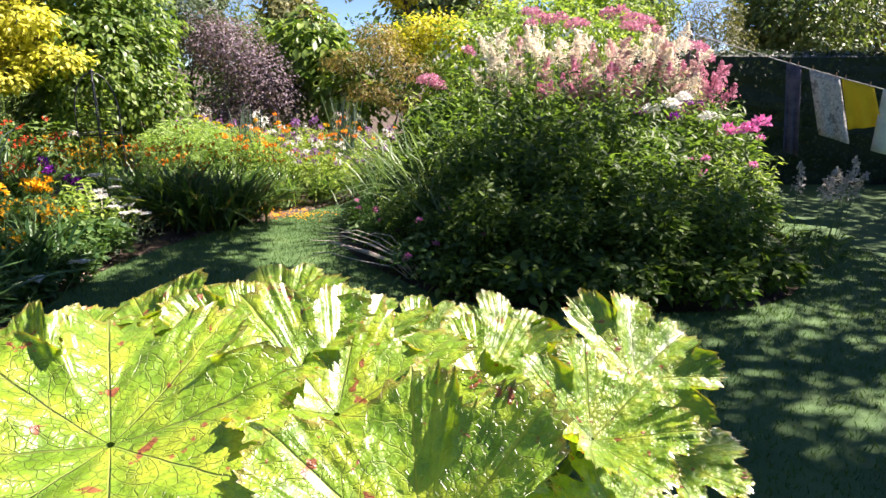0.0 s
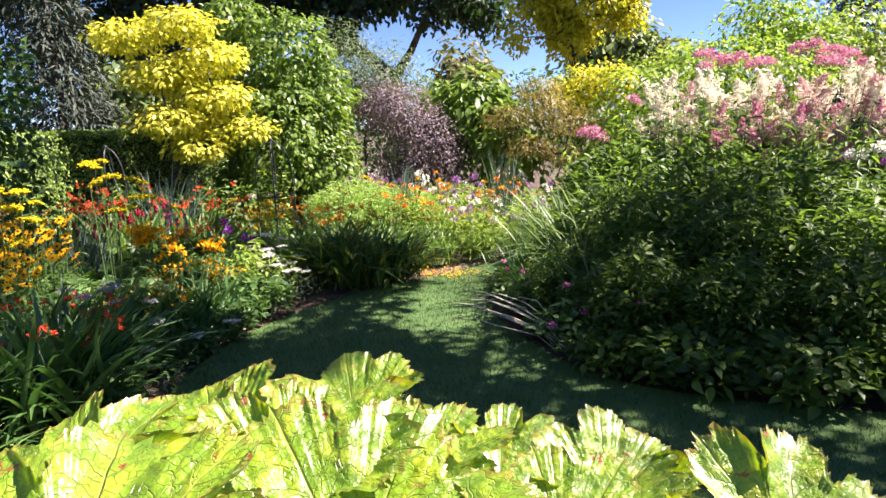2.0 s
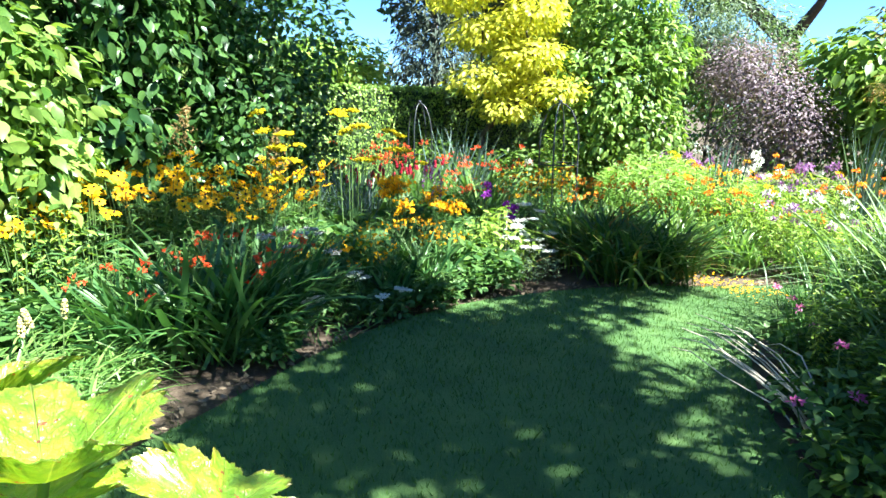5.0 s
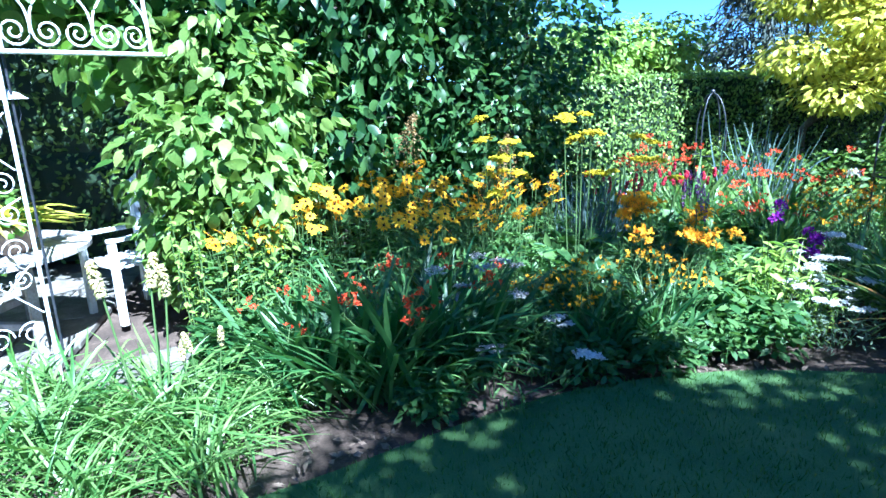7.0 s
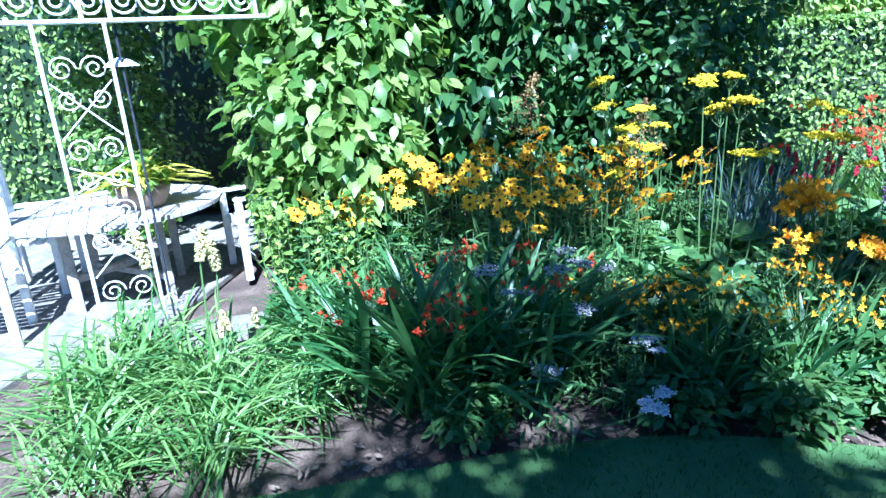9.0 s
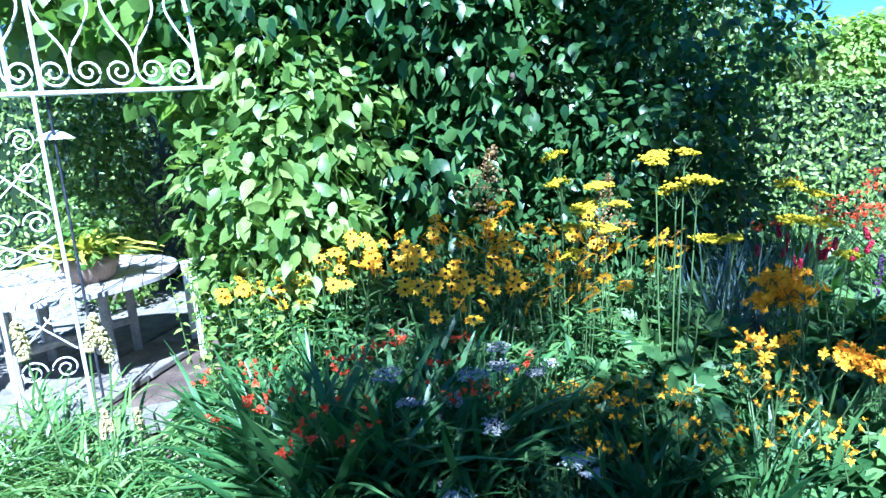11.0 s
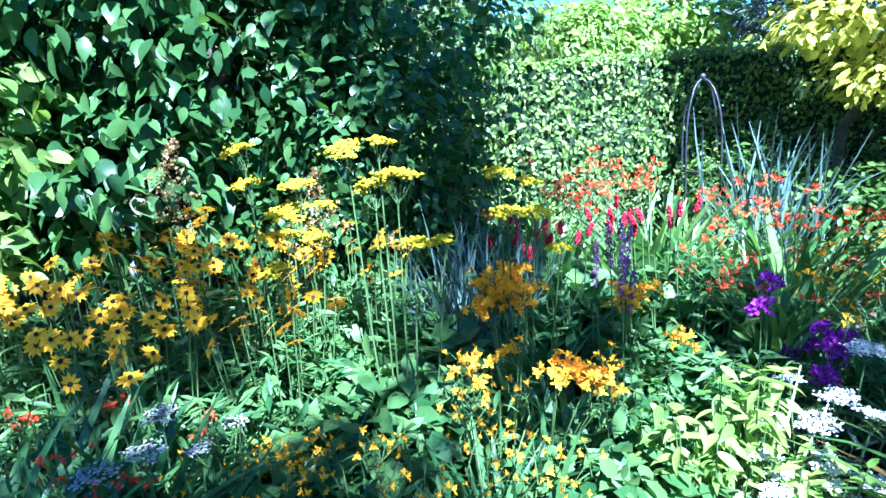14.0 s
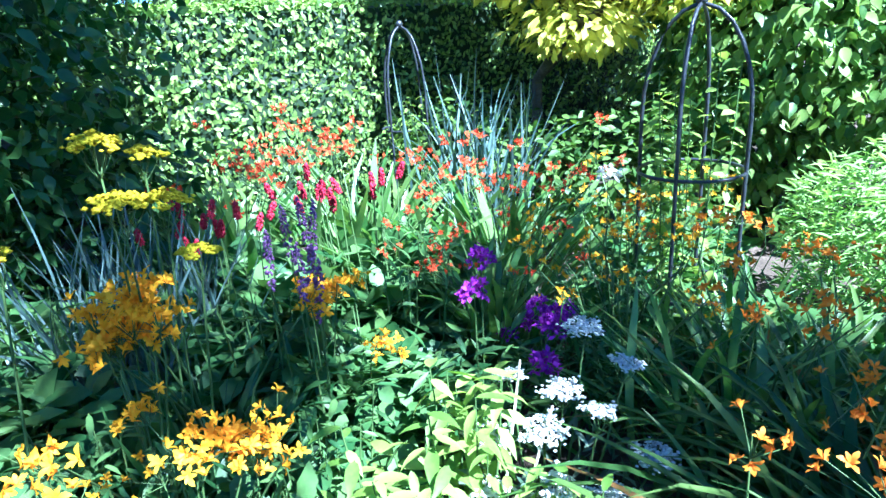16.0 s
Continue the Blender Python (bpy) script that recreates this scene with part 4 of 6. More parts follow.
place(umbel_plant("golden_valerian", "slender plant with a few flat acid-yellow flower heads", "flower",
                  [(0.0, 0.0, 1.14), (0.02, 0.1, 1.12), (0.04, 0.02, 0.98), (0.05, 0.12, 0.98), (0.25, 0.15, 0.9)], UY, (120, 0.2, 0.5), group="golden valerian"),
      [(-3.2, 3.1, 0, 1.0)])

UW = [umbel("white", 0.056, 12, 26, 0.0058, 0.1, 0.05), umbel("white", 0.044, 9, 24, 0.0058, 0.1, 0.05)]
UG = [umbel("greywhite", 0.055, 9, 18, 0.0055, 0.1, 0.05), umbel("greywhite", 0.045, 8, 16, 0.005, 0.1, 0.05)]
yarrow = umbel_plant("yarrow", "low yarrow with flat fading grey-white flower heads", "flower", [(0.0, 0.0, 0.64), (0.12, 0.1, 0.58), (-0.1, 0.3, 0.6), (0.1, 0.4, 0.5)], UG, (160, 0.25, 0.3), group="yarrow")
place(yarrow, [(-2.33, 1.5, 0, 1.0), (-2.5, 1.9, 80, 0.95)])
white_yarrow = umbel_plant("white_yarrow", "yarrow with crisp flat white flower heads", "flower", [(0.0, 0.0, 0.27), (0.05, 0.06, 0.24), (-0.3, -0.5, 0.36), (0.1, -0.5, 0.2)], UW, (120, 0.3, 0.2), group="yarrow")
place(white_yarrow, [(-2.42, 2.18, 0, 1.0), (-2.2, 1.75, 160, 0.9)])
place(umbel_plant("white_yarrow", "dense group of flat white yarrow heads over grey-green leaves", "flower",
                  [(0.0, 0.0, 0.36), (0.1, 0.1, 0.42), (-0.08, 0.14, 0.38), (0.14, -0.1, 0.34), (-0.1, -0.12, 0.33), (0.02, 0.28, 0.46), (0.2, 0.2, 0.3), (-0.2, 0.05, 0.4), (0.22, 0.02, 0.27), (0.05, -0.22, 0.3), (-0.16, 0.3, 0.5)], UW, (300, 0.34, 0.34), "greygreen", "yarrow"),
      [(-2.5, 3.95, 0, 1.0), (-2.2, 3.85, 140, 0.7)])

# filler foliage of the bed, low and leafy
fill = stem_plant("perennial_foliage", "leafy green perennial clump not yet in flower", "plant", [], (620, 0.36, 0.5), "herb", leaf=0.12, shape=LEAF, group="border foliage")
place(fill, [(-2.65, 1.2, 0, 0.8), (-2.9, 2.5, 40, 1.0), (-3.35, 2.75, 90, 1.1), (-2.6, 3.3, 150, 0.85), (-3.5, 3.6, 200, 1.0), (-2.95, 0.5, 260, 0.8), (-3.9, 0.6, 310, 1.1), (-4.0, 2.5, 20, 1.2), (-3.1, 3.8, 75, 0.8),
             (-2.25, 2.75, 175, 0.55), (-2.3, 3.45, 15, 0.6), (-2.35, 3.2, 100, 0.5), (-2.5, 5.05, 210, 0.8), (-2.15, 5.3, 20, 0.8), (-3.3, 5.5, 80, 0.9), (-3.8, 4.4, 200, 1.0), (-4.2, 3.4, 50, 1.2), (-2.15, 1.4, 130, 0.45), (-2.3, 2.3, 60, 0.5)])
# the sunlit look of these shoots comes partly from the paler leaf colour
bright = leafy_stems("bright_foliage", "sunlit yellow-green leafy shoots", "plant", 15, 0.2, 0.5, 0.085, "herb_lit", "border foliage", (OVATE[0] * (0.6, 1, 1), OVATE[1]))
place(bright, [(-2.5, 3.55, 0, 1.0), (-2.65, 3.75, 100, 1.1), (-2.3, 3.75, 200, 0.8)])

herbs = leafy_stems("leafy_perennial", "upright mid-green leafy stems among the flowers", "plant", 14, 0.26, 0.62, 0.085, "herb", "upright perennials")
place(herbs, [(-2.75, 1.95, 0, 1.0), (-2.95, 1.3, 60, 1.05), (-2.6, 2.55, 120, 0.8), (-3.35, 3.5, 180, 1.05), (-2.75, 3.45, 240, 0.8), (-3.5, 4.1, 300, 1.1), (-3.0, 0.75, 20, 1.0), (-2.35, 2.05, 80, 0.6), (-2.9, 2.9, 140, 0.9), (-3.6, 2.75, 200, 1.15)])
rose = leafy_stems("shrub_rose", "small-leaved yellow-green rose shoots beside the coneflowers", "shrub", 12, 0.24, 0.95, 0.055, "herb_lit", "rose shoots", OVATE)
place(rose, [(-3.2, 0.3, 0, 1.0), (-3.3, 0.62, 110, 0.9)])
PHLOX = dome("purple", 0.042, 110, 0.024, 1.5)
place(stem_plant("purple_phlox", "phlox with upright deep purple flower trusses", "flower", [(PHLOX, *p) for p in ((0.0, 0.0, 0.6), (0.12, 0.22, 0.45), (-0.1, 0.1, 0.66), (0.2, 0.12, 0.38), (0.02, 0.3, 0.42))], (300, 0.25, 0.5), "herb", leaf=0.09, group="purple phlox"),
      [(-2.95, 4.05, 0, 1.0), (-2.9, 4.4, 120, 0.75)])
VERO = spike("mauve", 0.2, 0.011, 90, 0.007)
place(stem_plant("speedwell", "slender upright mauve flower spikes", "flower", [(VERO, *p) for p in ring_spots(7, 0.16, 0.72, height=0.15)], (160, 0.2, 0.5), "herb", "flower_spike", 0.09, tilt=5), [(-3.15, 3.6, 0, 1.0)])
PERS = spike("crimson", 0.075, 0.01, 80, 0.008)
place(stem_plant("red_bistort", "bistort with crimson pokers over broad leaves", "flower", [(PERS, *p) for p in ring_spots(13, 0.4, 0.8, height=0.2)], (240, 0.4, 0.55), "herb", "flower_spike", 0.22, LEAF), [(-3.75, 4.0, 0, 1.0), (-4.0, 3.55, 130, 0.95)])
redcroc = sword_clump("scarlet_montbretia", "tall broad-leaved clump with arching scarlet sprays", "flower", 110, (0.7, 1.15), 0.024, (0.08, 0.65), (0.1, 0.4), "strap_lit", sprays(RED, 20, 0.62, 0.95, 0.3), "scarlet montbretia", 0.12)
place(redcroc, [(-4.15, 4.2, 0, 1.0), (-3.7, 4.75, 100, 0.92), (-4.5, 3.7, 210, 0.95), (-3.35, 4.4, 40, 0.7)])
bluegrass = sword_clump("blue_grass", "upright blue-green reedy grass", "grass", 150, (0.7, 1.3), 0.007, (0.05, 0.4), (0.02, 0.3), "blue", (), "reeds", 0.1)
place(bluegrass, [(-3.75, 3.0, 0, 0.85), (-4.0, 3.3, 60, 0.8), (-4.35, 5.05, 120, 1.12)])
BRN = plume("brown", 0.42, 0.15, 500, 0.02)
place(stem_plant("bronze_plume", "tall plant with a brown feathery seed plume", "flower", [(BRN, 0.0, 0.0, 1.0), (BRN, 0.15, 0.7, 0.82)], (90, 0.15, 0.9), "herb", "flower_plume", 0.1, tilt=3), [(-3.95, 1.65, 0, 1.0)])

bare = thing("cut_stems", "two bare pale cut flower stems standing in the border", "stems")
for foot, tip in (((-2.32, 3.6, 0.0), (-2.66, 4.0, 0.52)), ((-2.36, 3.62, 0.0), (-2.5, 3.98, 0.46))):
    part("stem", mesh_of("stem", *stalk(foot, tip, 0.005, 0.0035, 0.01, 5, 6), M["drystem"]), bare)

# ---- tuft at the bend and plants behind ----
tuft = sword_clump("orange_montbretia", "large arching sword-leaved clump with deep orange flowers", "flower", 260, (0.6, 1.1), 0.014, (0.1, 0.8), (0.2, 0.6), "strap_bronze", sprays(DEEP, 9, 0.5, 0.68, 0.15), "orange montbretia", 0.14)
place(tuft, [(-1.75, 4.35, 0, 0.95), (-1.45, 4.65, 120, 0.8), (-2.15, 4.75, 240, 0.9)])
lit_tuft = sword_clump("daylily", "bright green arching strap leaves with orange flowers", "flower", 130, (0.5, 0.95), 0.014, (0.1, 0.75), (0.15, 0.5), "strap_lit", sprays(DEEP, 5, 0.4, 0.8, 0.15), "daylilies", 0.12)
place(lit_tuft, [(-2.35, 4.6, 0, 0.95), (-1.2, 5.4, 90, 0.7), (-2.7, 5.0, 180, 0.8), (-0.75, 5.7, 270, 0.6), (-1.7, 5.3, 30, 0.9)])
amber = sword_clump("amber_montbretia", "loose clump of small amber flowers", "flower", 70, (0.4, 0.7), 0.009, (0.1, 0.7), (0.1, 0.5), "strap", sprays(SMALL, 13, 0.35, 0.66, 0.2), "amber montbretia", 0.12)
place(amber, [(-3.0, 4.75, 0, 1.0), (-2.75, 4.55, 140, 0.9), (-3.2, 5.1, 60, 1.0)])
feather = stem_plant("fennel_bush", "soft feathery light green bush with a few yellow flowers", "shrub", [(dome("umbel_y", 0.05, 60, 0.02), *p) for p in ((0.1, 0.2, 0.98), (0.2, 0.1, 0.95), (0.3, 0.25, 0.9))], (6500, 0.62, 1.0), "feather", leaf=0.085, shape=(SLIM[0] * (0.75, 1, 1), SLIM[1]))
place(feather, [(-2.35, 5.95, 0, 0.95), (-1.85, 6.3, 120, 0.8)])
HEL, HEY = dome("orange_red", 0.03, 22, 0.026, 0.3), dome("yellow", 0.03, 22, 0.026, 0.3)
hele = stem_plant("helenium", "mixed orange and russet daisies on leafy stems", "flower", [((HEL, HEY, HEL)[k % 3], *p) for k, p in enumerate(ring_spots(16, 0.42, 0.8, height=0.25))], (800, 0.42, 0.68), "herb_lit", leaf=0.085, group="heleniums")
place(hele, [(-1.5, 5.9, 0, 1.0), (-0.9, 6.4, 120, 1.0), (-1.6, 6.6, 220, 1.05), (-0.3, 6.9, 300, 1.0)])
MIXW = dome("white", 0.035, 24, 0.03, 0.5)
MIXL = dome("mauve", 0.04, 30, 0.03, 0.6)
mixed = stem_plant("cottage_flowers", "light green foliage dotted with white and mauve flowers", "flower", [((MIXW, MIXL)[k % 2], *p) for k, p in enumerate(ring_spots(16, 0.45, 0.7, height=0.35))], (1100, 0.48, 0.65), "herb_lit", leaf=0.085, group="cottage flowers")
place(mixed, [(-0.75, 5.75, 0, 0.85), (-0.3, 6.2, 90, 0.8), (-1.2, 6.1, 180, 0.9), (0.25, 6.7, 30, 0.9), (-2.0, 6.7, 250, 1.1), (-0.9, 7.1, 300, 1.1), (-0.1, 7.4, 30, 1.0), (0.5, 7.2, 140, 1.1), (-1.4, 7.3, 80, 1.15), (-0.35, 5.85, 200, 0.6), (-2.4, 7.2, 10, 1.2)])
reed = sword_clump("reed", "tall upright grey-green reeds", "grass", 60, (0.8, 1.45), 0.008, (0.02, 0.2), (0.0, 0.15), "blue", (), "reeds", 0.08)
place(reed, [(-0.55, 6.6, 0, 0.95), (-1.75, 6.3, 90, 0.85)])

# ---- big shrubs behind the coneflowers ----
bush("climbing_shrub", "broad-leaved green shrub catching sun on one side", "shrub", [(-3.9, 0.3, 1.25, 0.55), (-3.75, 0.6, 0.95, 0.45), (-4.2, 0.55, 1.55, 0.6), (-3.85, 0.2, 0.75, 0.4), (-4.1, 0.4, 1.9, 0.45), (-4.0, 0.3, 0.5, 0.45)], 5600, 0.12, "climber", OVATE, inner=0.3, droop=1.1, loose=0.8)
bush("cherry_tree", "dense dark green shrubby tree with drooping oval leaves", "tree", [(-4.7, 1.2, 2.2, 0.8), (-4.5, 0.5, 2.6, 0.7), (-4.9, 1.9, 1.8, 0.8), (-4.6, 1.3, 1.2, 0.7), (-4.4, 0.9, 3.1, 0.8), (-4.8, 1.8, 3.0, 0.9), (-5.2, 0.9, 1.2, 0.8), (-4.3, 0.2, 2.4, 0.6)], 10500, 0.125, "laurel", OVATE, (-4.9, 1.2, 0, 0.07), inner=0.35, droop=1.2, loose=0.8)
bush("laurel_bush", "dark evergreen bush in deep shade", "shrub", [(-4.7, 2.7, 1.3, 0.75), (-4.9, 3.0, 2.0, 0.75), (-4.6, 2.3, 0.7, 0.6), (-5.1, 2.4, 2.6, 0.8), (-4.8, 3.1, 0.7, 0.55)], 9500, 0.08, "laurel", OVATE, inner=0.4, loose=0.8)
golden = [(-4.45, 5.3, 2.75, 0.42), (-4.95, 5.0, 2.6, 0.4), (-4.2, 5.5, 2.35, 0.42), (-4.7, 5.2, 2.15, 0.45), (-4.1, 5.4, 1.85, 0.42), (-4.6, 5.1, 1.6, 0.42), (-5.05, 5.2, 1.75, 0.4), (-3.85, 5.5, 1.45, 0.36), (-4.3, 5.2, 1.25, 0.36), (-4.8, 5.9, 2.2, 0.6), (-4.5, 6.0, 1.6, 0.6), (-4.7, 5.1, 1.05, 0.34), (-4.0, 5.3, 1.0, 0.34)]
bush("golden_shrub", "golden-leaved shrub in tiers lit by sun", "shrub", [(x * 1.06 + 0.26, y * 1.05 + 0.35, z * 1.02 + 0.12, r * 1.1) for x, y, z, r in golden if z > 1.1 and x > -5], 10500, 0.085, "gold", LEAF, (-4.8, 5.9, 0, 0.04), inner=0.25, flat=0.45, up=1.0)
ivy = [(-3.5, 6.3, 1.0, 0.75), (-3.15, 6.0, 1.5, 0.75), (-3.75, 6.3, 2.1, 0.75), (-3.2, 6.3, 2.45, 0.6), (-2.75, 6.2, 1.1, 0.5), (-3.4, 5.9, 0.6, 0.6), (-2.85, 6.4, 1.95, 0.5), (-3.7, 6.1, 2.9, 0.35)]
bush("ivy_mound", "tall rounded green shrub with many small pale-edged leaves", "shrub", [(0.3 + (x - 0.3) * 1.17, y * 1.17, 1.5 + (z - 1.5) * 1.17, r * 1.17) for x, y, z, r in ivy], 21000, 0.09, "climber", OVATE, inner=0.62, flat=0.95, droop=1.0)
bush("understory", "dark low shrub under the golden one", "shrub", [(-4.4, 5.5, 0.45, 0.5), (-4.9, 5.3, 0.6, 0.5), (-4.0, 5.8, 0.5, 0.5)], 3500, 0.07, "border", LEAF, inner=0.5)
bush("smoke_bush", "hazy purple smoke bush", "shrub", [(-2.3, 8.2, 1.75, 0.6), (-1.9, 8.1, 1.4, 0.55), (-2.7, 8.4, 1.9, 0.5), (-1.7, 8.2, 1.05, 0.45), (-2.3, 8.1, 1.0, 0.5)], 15000, 0.045, "smoke", CHIP, inner=0.2)
bush("backing_shrubs", "dark green shrubs closing the back of the border", "shrub", [(-3.6 + 0.75 * k, 9.9 + 0.2 * math.sin(k * 2.0), 1.35 + 0.3 * math.sin(k * 1.7), 1.0) for k in range(9)], 15000, 0.09, "herb", LEAF, inner=0.5)
bush("weeping_shrub", "green shrub with large drooping pale leaves", "shrub", [(-1.5, 8.9, 1.7, 0.7), (-0.9, 8.7, 1.5, 0.6), (-1.2, 8.8, 2.0, 0.5), (-0.7, 8.6, 1.0, 0.6)], 2200, 0.17, "climber", LEAF, droop=1.6)
bush("bronze_shrub", "layered shrub with bronze-tipped green leaves", "shrub", [(-0.6, 8.0, 1.6, 0.42), (-0.1, 8.0, 1.75, 0.42), (0.3, 7.9, 1.5, 0.42), (-0.3, 7.8, 1.2, 0.38), (0.2, 7.7, 1.05, 0.35), (-0.2, 8.2, 2.0, 0.38)], 5200, 0.07, "bronze", SLIM, inner=0.3, flat=0.45)
bush("grey_willow", "grey-green feathery shrub behind the climber", "shrub", blob_cluster((-3.4, 9.0, 2.3), (0.9, 0.8, 0.9), 9, 0.6), 7000, 0.09, "greygreen", SLIM, inner=0.4)
bush("acid_bush", "low acid-yellow leafy bush", "shrub", [(0.55, 8.8, 2.0, 0.45), (0.9, 8.8, 2.05, 0.4), (0.2, 8.9, 1.9, 0.35)], 2200, 0.08, "acid", LEAF, inner=0.3)
bush("mock_orange", "green shrub with scattered white flowers", "shrub", [(1.3, 8.2, 1.7, 0.7), (2.0, 8.4, 1.85, 0.75), (2.8, 8.6, 1.95, 0.75), (1.0, 8.0, 1.2, 0.6), (2.2, 8.2, 1.0, 0.8), (3.5, 8.7, 1.8, 0.7)], 9000, 0.085, "herb_lit", LEAF, inner=0.5)
bush("robinia", "bright yellow-leaved tree in full sun", "tree", blob_cluster((0.4, 12.9, 4.3), (2.0, 1.2, 1.5), 38, 0.58) + [(-0.9, 12.6, 3.3, 0.45), (0.2, 12.6, 3.1, 0.5), (1.4, 12.6, 3.6, 0.5)], 20000, 0.12, "acid", LEAF, (0.4, 13.2, 0, 0.11), inner=0.2, flat=0.75)
lime = []
for k in range(125):
    x = RNG.uniform(-13.5, -1.7)
    lime.append((x, 15.3 + (x + 2.9) * 0.33 + RNG.normal() * 0.5, RNG.uniform(3.7 if abs(x + 4.4) > 0.9 else 4.4, 7.0), RNG.uniform(0.45, 0.8)))
bush("lime_tree", "big dark-leaved tree with spreading limbs", "tree", lime, 33000, 0.2, "darktree", LEAF, (-4.45, 15.3, 0, 0.26), inner=0.3)

# ---- hedges and distance ----
def hedge(name, label, x0, y0, x1, y1, height, depth, n, size, mat):
    root = thing(name, label, "hedge", at=(0, 0, 0), kind="structure")
    a, b = np.array((x0, y0)), np.array((x1, y1))
    d = (b - a) / np.linalg.norm(b - a)
    nrm = np.array((-d[1], d[0]))
    t = RNG.random(n)
    face = RNG.random(n)
    top = face < 0.3
    s = np.where(top, RNG.uniform(-0.5, 0.5, n), np.where(face < 0.65, -0.5, 0.5) + RNG.normal(size=n) * 0.03) * depth
    z = np.where(top, height + RNG.normal(size=n) * 0.015, height * RNG.random(n))
    xy = a + (b - a) * t[:, None] + nrm * s[:, None]
    p = np.concatenate([xy, z[:, None]], 1)
    out = np.where(top[:, None], (0, 0, 1.0), np.concatenate([nrm * np.sign(s)[:, None], np.zeros((n, 1))], 1))
    v, f = soup(LEAF, frames_of(out + RNG.normal(size=(n, 3)) * 0.45, RNG.normal(size=(n, 3)) + (0, 0, 0.2), size * RNG.uniform(0.6, 1.3, n)), p)
    part("foliage", mesh_of("foliage", v, f, M[mat]), root, kind="stuff")
    bm = bmesh.new()
    bmesh.ops.create_cube(bm, size=1)
    L = float(np.linalg.norm(b - a))
    bmesh.ops.scale(bm, verts=bm.verts, vec=(L - 0.02, depth * 0.86, height - 0.05))
    bmesh.ops.subdivide_edges(bm, edges=bm.edges[:], cuts=8, use_grid_fill=True)
    for v in bm.verts:
        v.co += Vector(RNG.normal(size=3)) * 0.015
    me = bpy.data.meshes.new("twigs")
    bm.to_mesh(me)
    bm.free()
    # core takes the near-black leaf colour, as shade between the leaves
    me.materials.append(M["hedge_shaded"])
    c = (a + b) / 2
    part("twigs", me, root, at=pose(float(c[0]), float(c[1]), height / 2 - 0.02, 0, 0, math.degrees(math.atan2(d[1], d[0]))))
    return root


hedge("hedge", "clipped ivy-green hedge with a level top", -6.0, 1.6, -6.0, 10.5, 1.64, 0.7, 62000, 0.048, "hedge")
# shade on this hedge is painted in by the darker leaf colour
hedge("hedge", "clipped dark hedge in shade behind the washing line", 3.2, 7.0, 15, 6.6, 1.74, 0.9, 20000, 0.06, "hedge_shaded")
hedge("hedge", "tall hedge closing the sitting place", -6.9, -6.0, -6.9, 1.6, 2.6, 0.8, 14000, 0.075, "hedge")
hedge("hedge", "clipped hedge behind the walker", -7.0, -6.2, 12.0, -6.2, 2.2, 0.8, 7000, 0.09, "hedge")
hedge("hedge", "clipped hedge along the far side of the lawn", 12.4, -6.0, 15, 6.4, 2.0, 0.8, 7000, 0.09, "hedge")
bush("far_shrubs", "green shrubs beyond the clipped hedge", "shrub", blob_cluster((-9.0, 2.8, 2.4), (1.2, 2.3, 1.5), 18, 0.85), 12000, 0.12, "far", inner=0.4)
bush("far_trees", "pale sunlit trees beyond the hedge", "tree", blob_cluster((-15.5, 8.0, 2.1), (2.0, 5.5, 1.2), 24, 1.0), 15000, 0.2, "herb_lit", LEAF, (-15.5, 8, 0, 0.15), inner=0.4)
bush("cypress", "dark conifer behind the golden shrub", "tree", [(-9.35, 9.2, z, 1.35 - z * 0.15) for z in (0.8, 1.6, 2.4, 3.2, 4.0, 4.8, 5.6)], 11000, 0.17, "conifer", SLIM, (-9.35, 9.2, 0, 0.12), droop=1.0)
bush("olive_bush", "olive-green rounded bush beyond the border", "shrub", blob_cluster((6.0, 11.0, 2.1), (1.1, 0.7, 0.9), 9, 0.65), 7000, 0.08, "olive", SLIM, inner=0.4)
bush("far_bush", "rounded grey-green trees beyond the lawn", "tree", blob_cluster((10.0, 13.5, 2.6), (2.8, 1.2, 2.0), 16, 1.0), 14000, 0.14, "far", inner=0.4)
bush("far_bush", "mid-green shrubs behind the border", "shrub", blob_cluster((3.6, 11.0, 2.35), (2.6, 0.9, 1.1), 18, 0.8), 13000, 0.1, "herb_lit", inner=0.4)
bush("conifer", "tall dark far-off conifer against the sky", "tree", [(13.6 + 0.2 * math.sin(k * 2.1), 34, 2.0 + 1.15 * k, 1.7 - 0.1 * abs(k - 3)) for k in range(9)], 8000, 0.3, "conifer", SLIM, (13.6, 34, 0, 0.3), droop=1.0, inner=0.3)
for k in range(2):
    tree = bush("distant_tree", "distant round-headed green tree at the garden's edge", "tree", blob_cluster((0, 0, 3.4), (2.2, 2.2, 2.2), 9, 1.5), 2600, 0.4, ("far", "olive")[k], LEAF, (0, 0, 0, 0.25), inner=0.5)
    ring = [(31 * math.sin(a) - 2, 31 * math.cos(a) + 2, a * 200, 1.0 + 0.25 * math.sin(a * 7 + k)) for a in np.linspace(-2.9 + 0.1 * k, 2.9, 22) if not -1.45 < a < -0.8]
    place(tree, ring)

